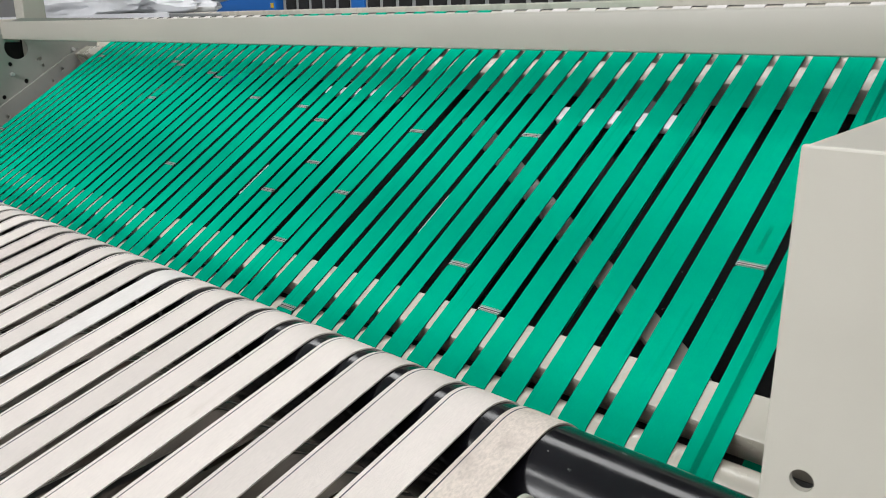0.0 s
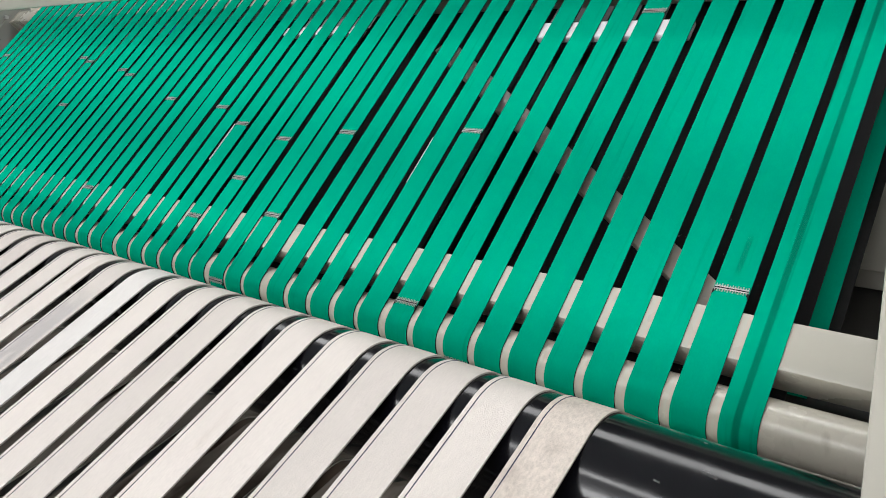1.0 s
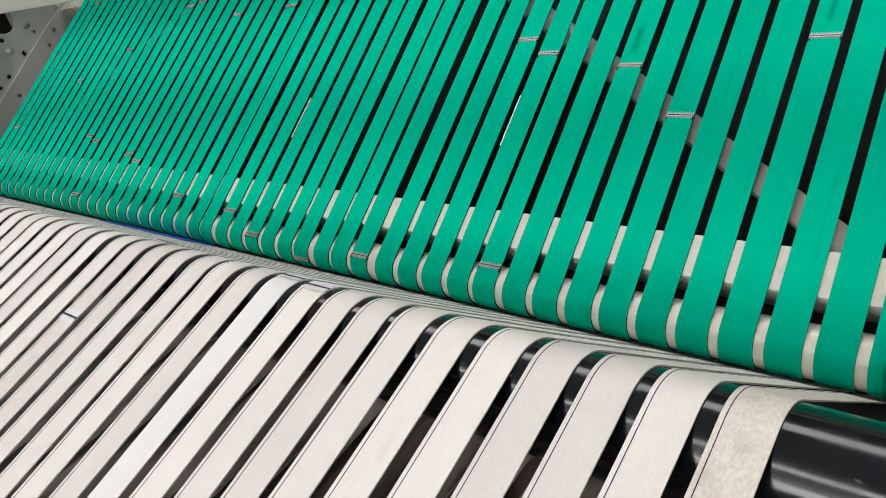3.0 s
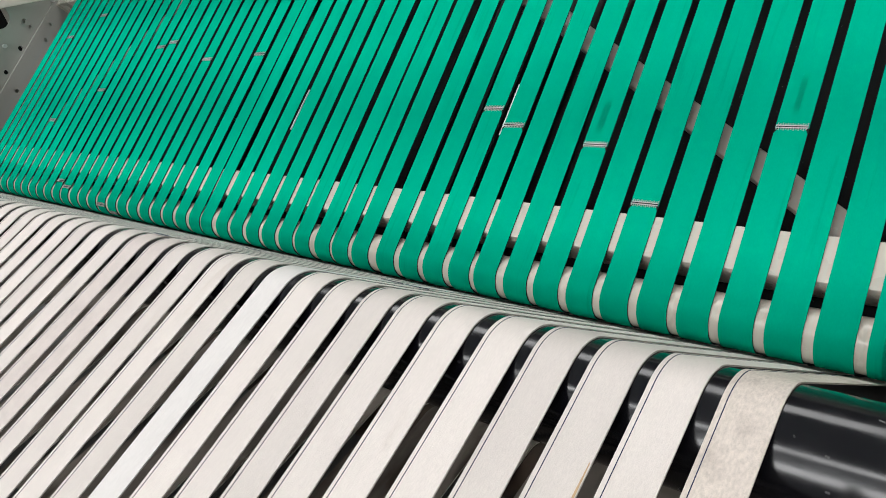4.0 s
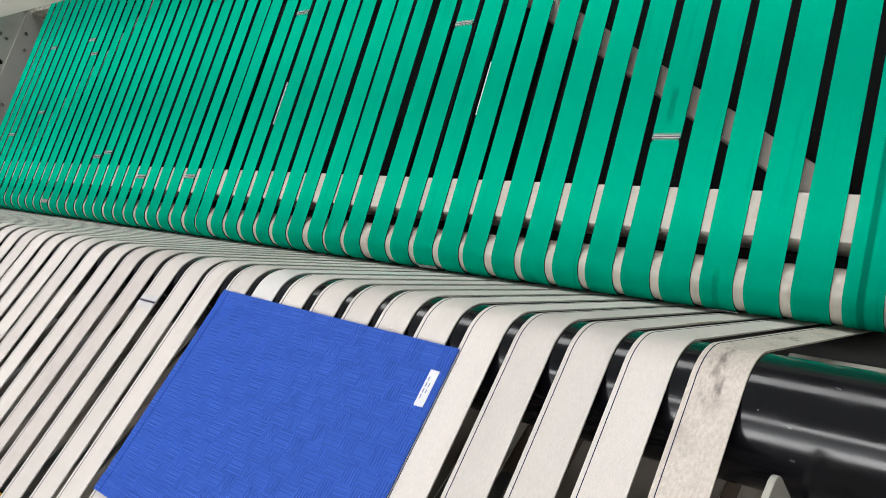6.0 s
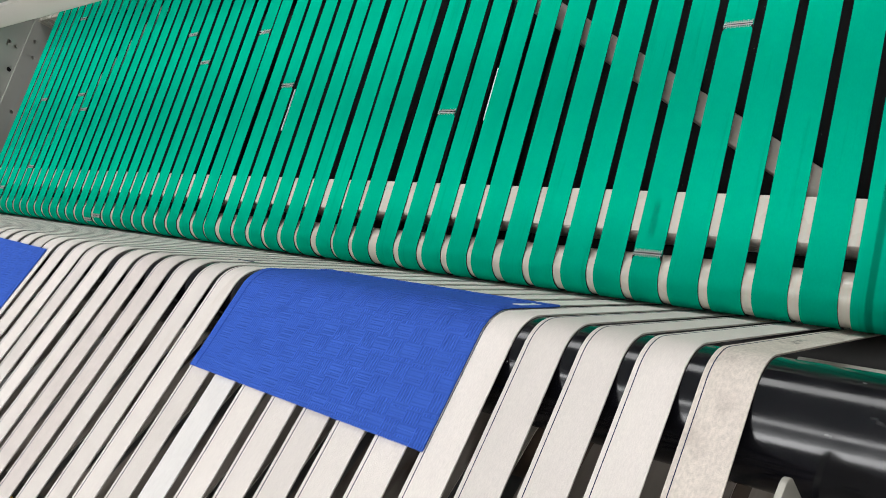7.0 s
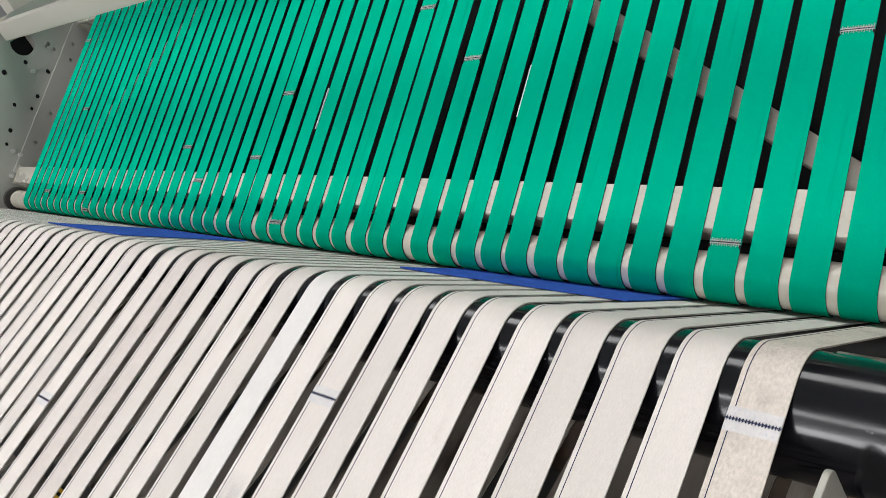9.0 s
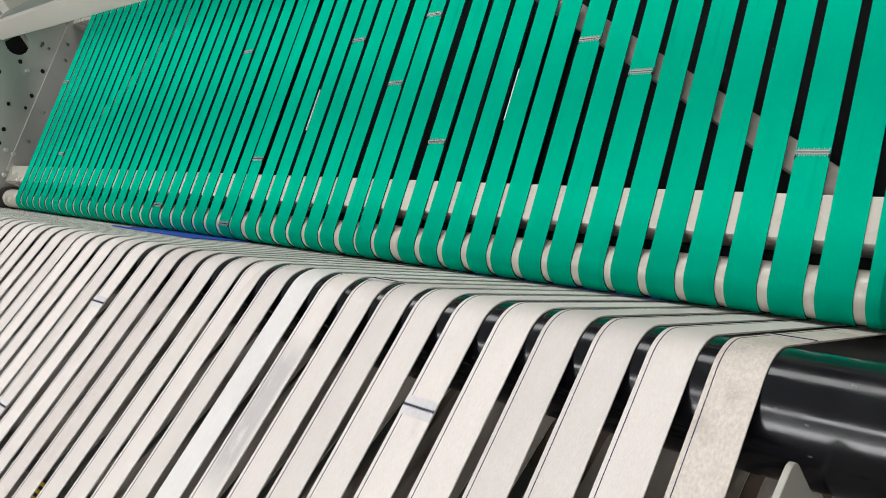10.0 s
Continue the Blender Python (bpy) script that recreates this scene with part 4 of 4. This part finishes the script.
# ---- blue cloths: narrow rigid strips that follow the belts ----
STRIPS = 44
PAD_LONG, PAD_WIDE = 0.340, 0.492


def cloth_strip(i, hem):
    """One strip of a cloth, with the weave's coordinates in metres."""
    d = PAD_LONG / STRIPS
    v0 = i * d
    bm = bmesh.new()
    uv = bm.loops.layers.uv.new("weave")
    # across: left hem, field, right hem
    cuts = [(-PAD_WIDE / 2, 0.0017), (-PAD_WIDE / 2 + 0.0012, 0.0027), (-PAD_WIDE / 2 + 0.016, 0.0027), (-PAD_WIDE / 2 + 0.0168, 0.0019), (-PAD_WIDE / 2 + 0.018, 0.0022),
            (PAD_WIDE / 2 - 0.018, 0.0022), (PAD_WIDE / 2 - 0.0168, 0.0019), (PAD_WIDE / 2 - 0.016, 0.0027), (PAD_WIDE / 2 - 0.0012, 0.0027), (PAD_WIDE / 2, 0.0017)]
    end = (0.0009 if hem else 0.0) + (0.00008 if i % 2 else 0.0)
    top = []
    for x, h in cuts:
        top.append([bm.verts.new((x, y, h + end)) for y in (-d * 0.53, d * 0.53)])
    low = [[bm.verts.new((x, y, 0.0004)) for y in (-d * 0.53, d * 0.53)] for x in (-PAD_WIDE / 2, PAD_WIDE / 2)]
    def face(vs, m):
        f = bm.faces.new(vs)
        f.material_index = m
        for lp in f.loops:
            lp[uv].uv = (lp.vert.co.x + 0.3, v0 + lp.vert.co.y + (0.011 if hem else 0.0))
    for v in bm.verts:
        v.co.y -= 0.022 * v.co.x
    for j, (a, b) in enumerate(zip(top, top[1:])):
        face((a[0], b[0], b[1], a[1]), 3 if j in (2, 6) else 0)
    face((low[0][0], low[0][1], low[1][1], low[1][0]), 1)
    face((low[0][0], top[0][0], top[0][1], low[0][1]), 2)
    face((low[1][0], low[1][1], top[-1][1], top[-1][0]), 1)
    face([low[0][0], low[1][0]] + [t[0] for t in reversed(top)], 1)
    face([low[0][1]] + [t[1] for t in top] + [low[1][1]], 1)
    me = bpy.data.meshes.new("cloth_strip")
    bmesh.ops.recalc_face_normals(bm, faces=bm.faces)
    bm.to_mesh(me)
    bm.free()
    me.materials.append(BLUE), me.materials.append(BLUE_HEM), me.materials.append(LABEL_WHITE), me.materials.append(BLUE_SEAM)
    return me


STRIP_MESHES = []


def cloth(x, tag):
    """A cloth whose strips are numbered from its leading edge."""
    if not STRIP_MESHES:
        for i in range(STRIPS):
            STRIP_MESHES.append(cloth_strip(i, i < 3 or i >= STRIPS - 3))
    t = thing("blue_cloth", "royal blue basket-weave cloth with hemmed border" + (" and white sewn label" if tag else ""), "cloth", "blue cloths", at=Matrix.Translation((x, 0, 0)))
    strips = [part("cloth_strip", me, None, t) for me in STRIP_MESHES]
    for i, end in ((2, -1), (STRIPS - 3, 1)):
        b = box((-PAD_WIDE / 2 + 0.018, end * -0.0030 - 0.00035, 0.0030), (PAD_WIDE / 2 - 0.018, end * -0.0030 + 0.00035, 0.0034))
        for v in b.verts:
            v.co.y -= 0.022 * v.co.x
        part("hem_stitch", b, HEM_STITCH, strips[i], "paler hem stitching")
    if tag:
        d = PAD_LONG / STRIPS
        for i in range(5, 11):
            b = bmesh.new()
            add_box(b, (PAD_WIDE / 2 - 0.0235, -d * 0.53, 0.0024), (PAD_WIDE / 2 - 0.0095, d * 0.53, 0.0034))
            lab = part("label", b, LABEL_WHITE, strips[i], "white woven label")
            if 6 <= i <= 9:
                b = bmesh.new()
                add_box(b, (PAD_WIDE / 2 - 0.0205, -d * 0.36, 0.0035), (PAD_WIDE / 2 - 0.0187, d * 0.36, 0.0037))
                if i in (7, 8):
                    add_box(b, (PAD_WIDE / 2 - 0.0160, -d * 0.36, 0.0035), (PAD_WIDE / 2 - 0.0145, d * 0.36, 0.0037))
                for f in b.faces:
                    f.material_index = 1
                for me_old in (lab.data,):
                    me_old.materials.append(LABEL_INK)
                    bb = bmesh.new()
                    bb.from_mesh(me_old)
                    tmp = bpy.data.meshes.new("tmp")
                    b.to_mesh(tmp)
                    bb.from_mesh(tmp)
                    bb.to_mesh(me_old)
                    bb.free()
                    bpy.data.meshes.remove(tmp)
                b.free()
    return strips


hall()
frame_parts()
side_panels()
guard()
green_seams = green_belts()
lower_green_belts()
white_seams = white_belts()
under_frame()
background()
# (strips, place of the leading edge along the cream belts at the start)
cloths = [(cloth(-1.840, False), 0.264 + PAD_LONG - SPEED_W * 2.5), (cloth(-0.602, True), -0.127 - SPEED_W * 5.5), (cloth(-1.840, False), -0.018 + PAD_LONG - SPEED_W * 8.5)]


def cloth_at(u):
    """As white_at, but level again inside the machine."""
    end = ARC_W + REAR_W
    if u <= end:
        return white_at(u)
    p, n = white_at(end)
    a = max(WB, WB + (u - end) / 0.05 * 0.73) if u - end < 0.05 else 0.0
    return p + Vector((min(u - end, 0.9), 0.0)), Vector((-math.sin(a), math.cos(a)))


def motions():
    times = [i / 10 for i in range(101)]
    for seam, s in green_seams:
        walk(seam, [(t, belt_frame(0.0, *green_at(S_TOP - s + SPEED_G * t), 0.0003)) for t in times])
    for seam, u in white_seams:
        walk(seam, [(t, belt_frame(0.0, *white_at(u + SPEED_W * t), 0.0002)) for t in times])
    for shell, c, turn in turning:
        walk(shell, [(t, pose(0, c.x, c.y, math.degrees(turn * t))) for t in times])
    for strips, lead in cloths:
        d = PAD_LONG / STRIPS
        for i, strip in enumerate(strips):
            walk(strip, [(t, belt_frame(0.0, *cloth_at(lead - (i + 0.5) * d + SPEED_W * t), 0.0010)) for t in times])


motions()
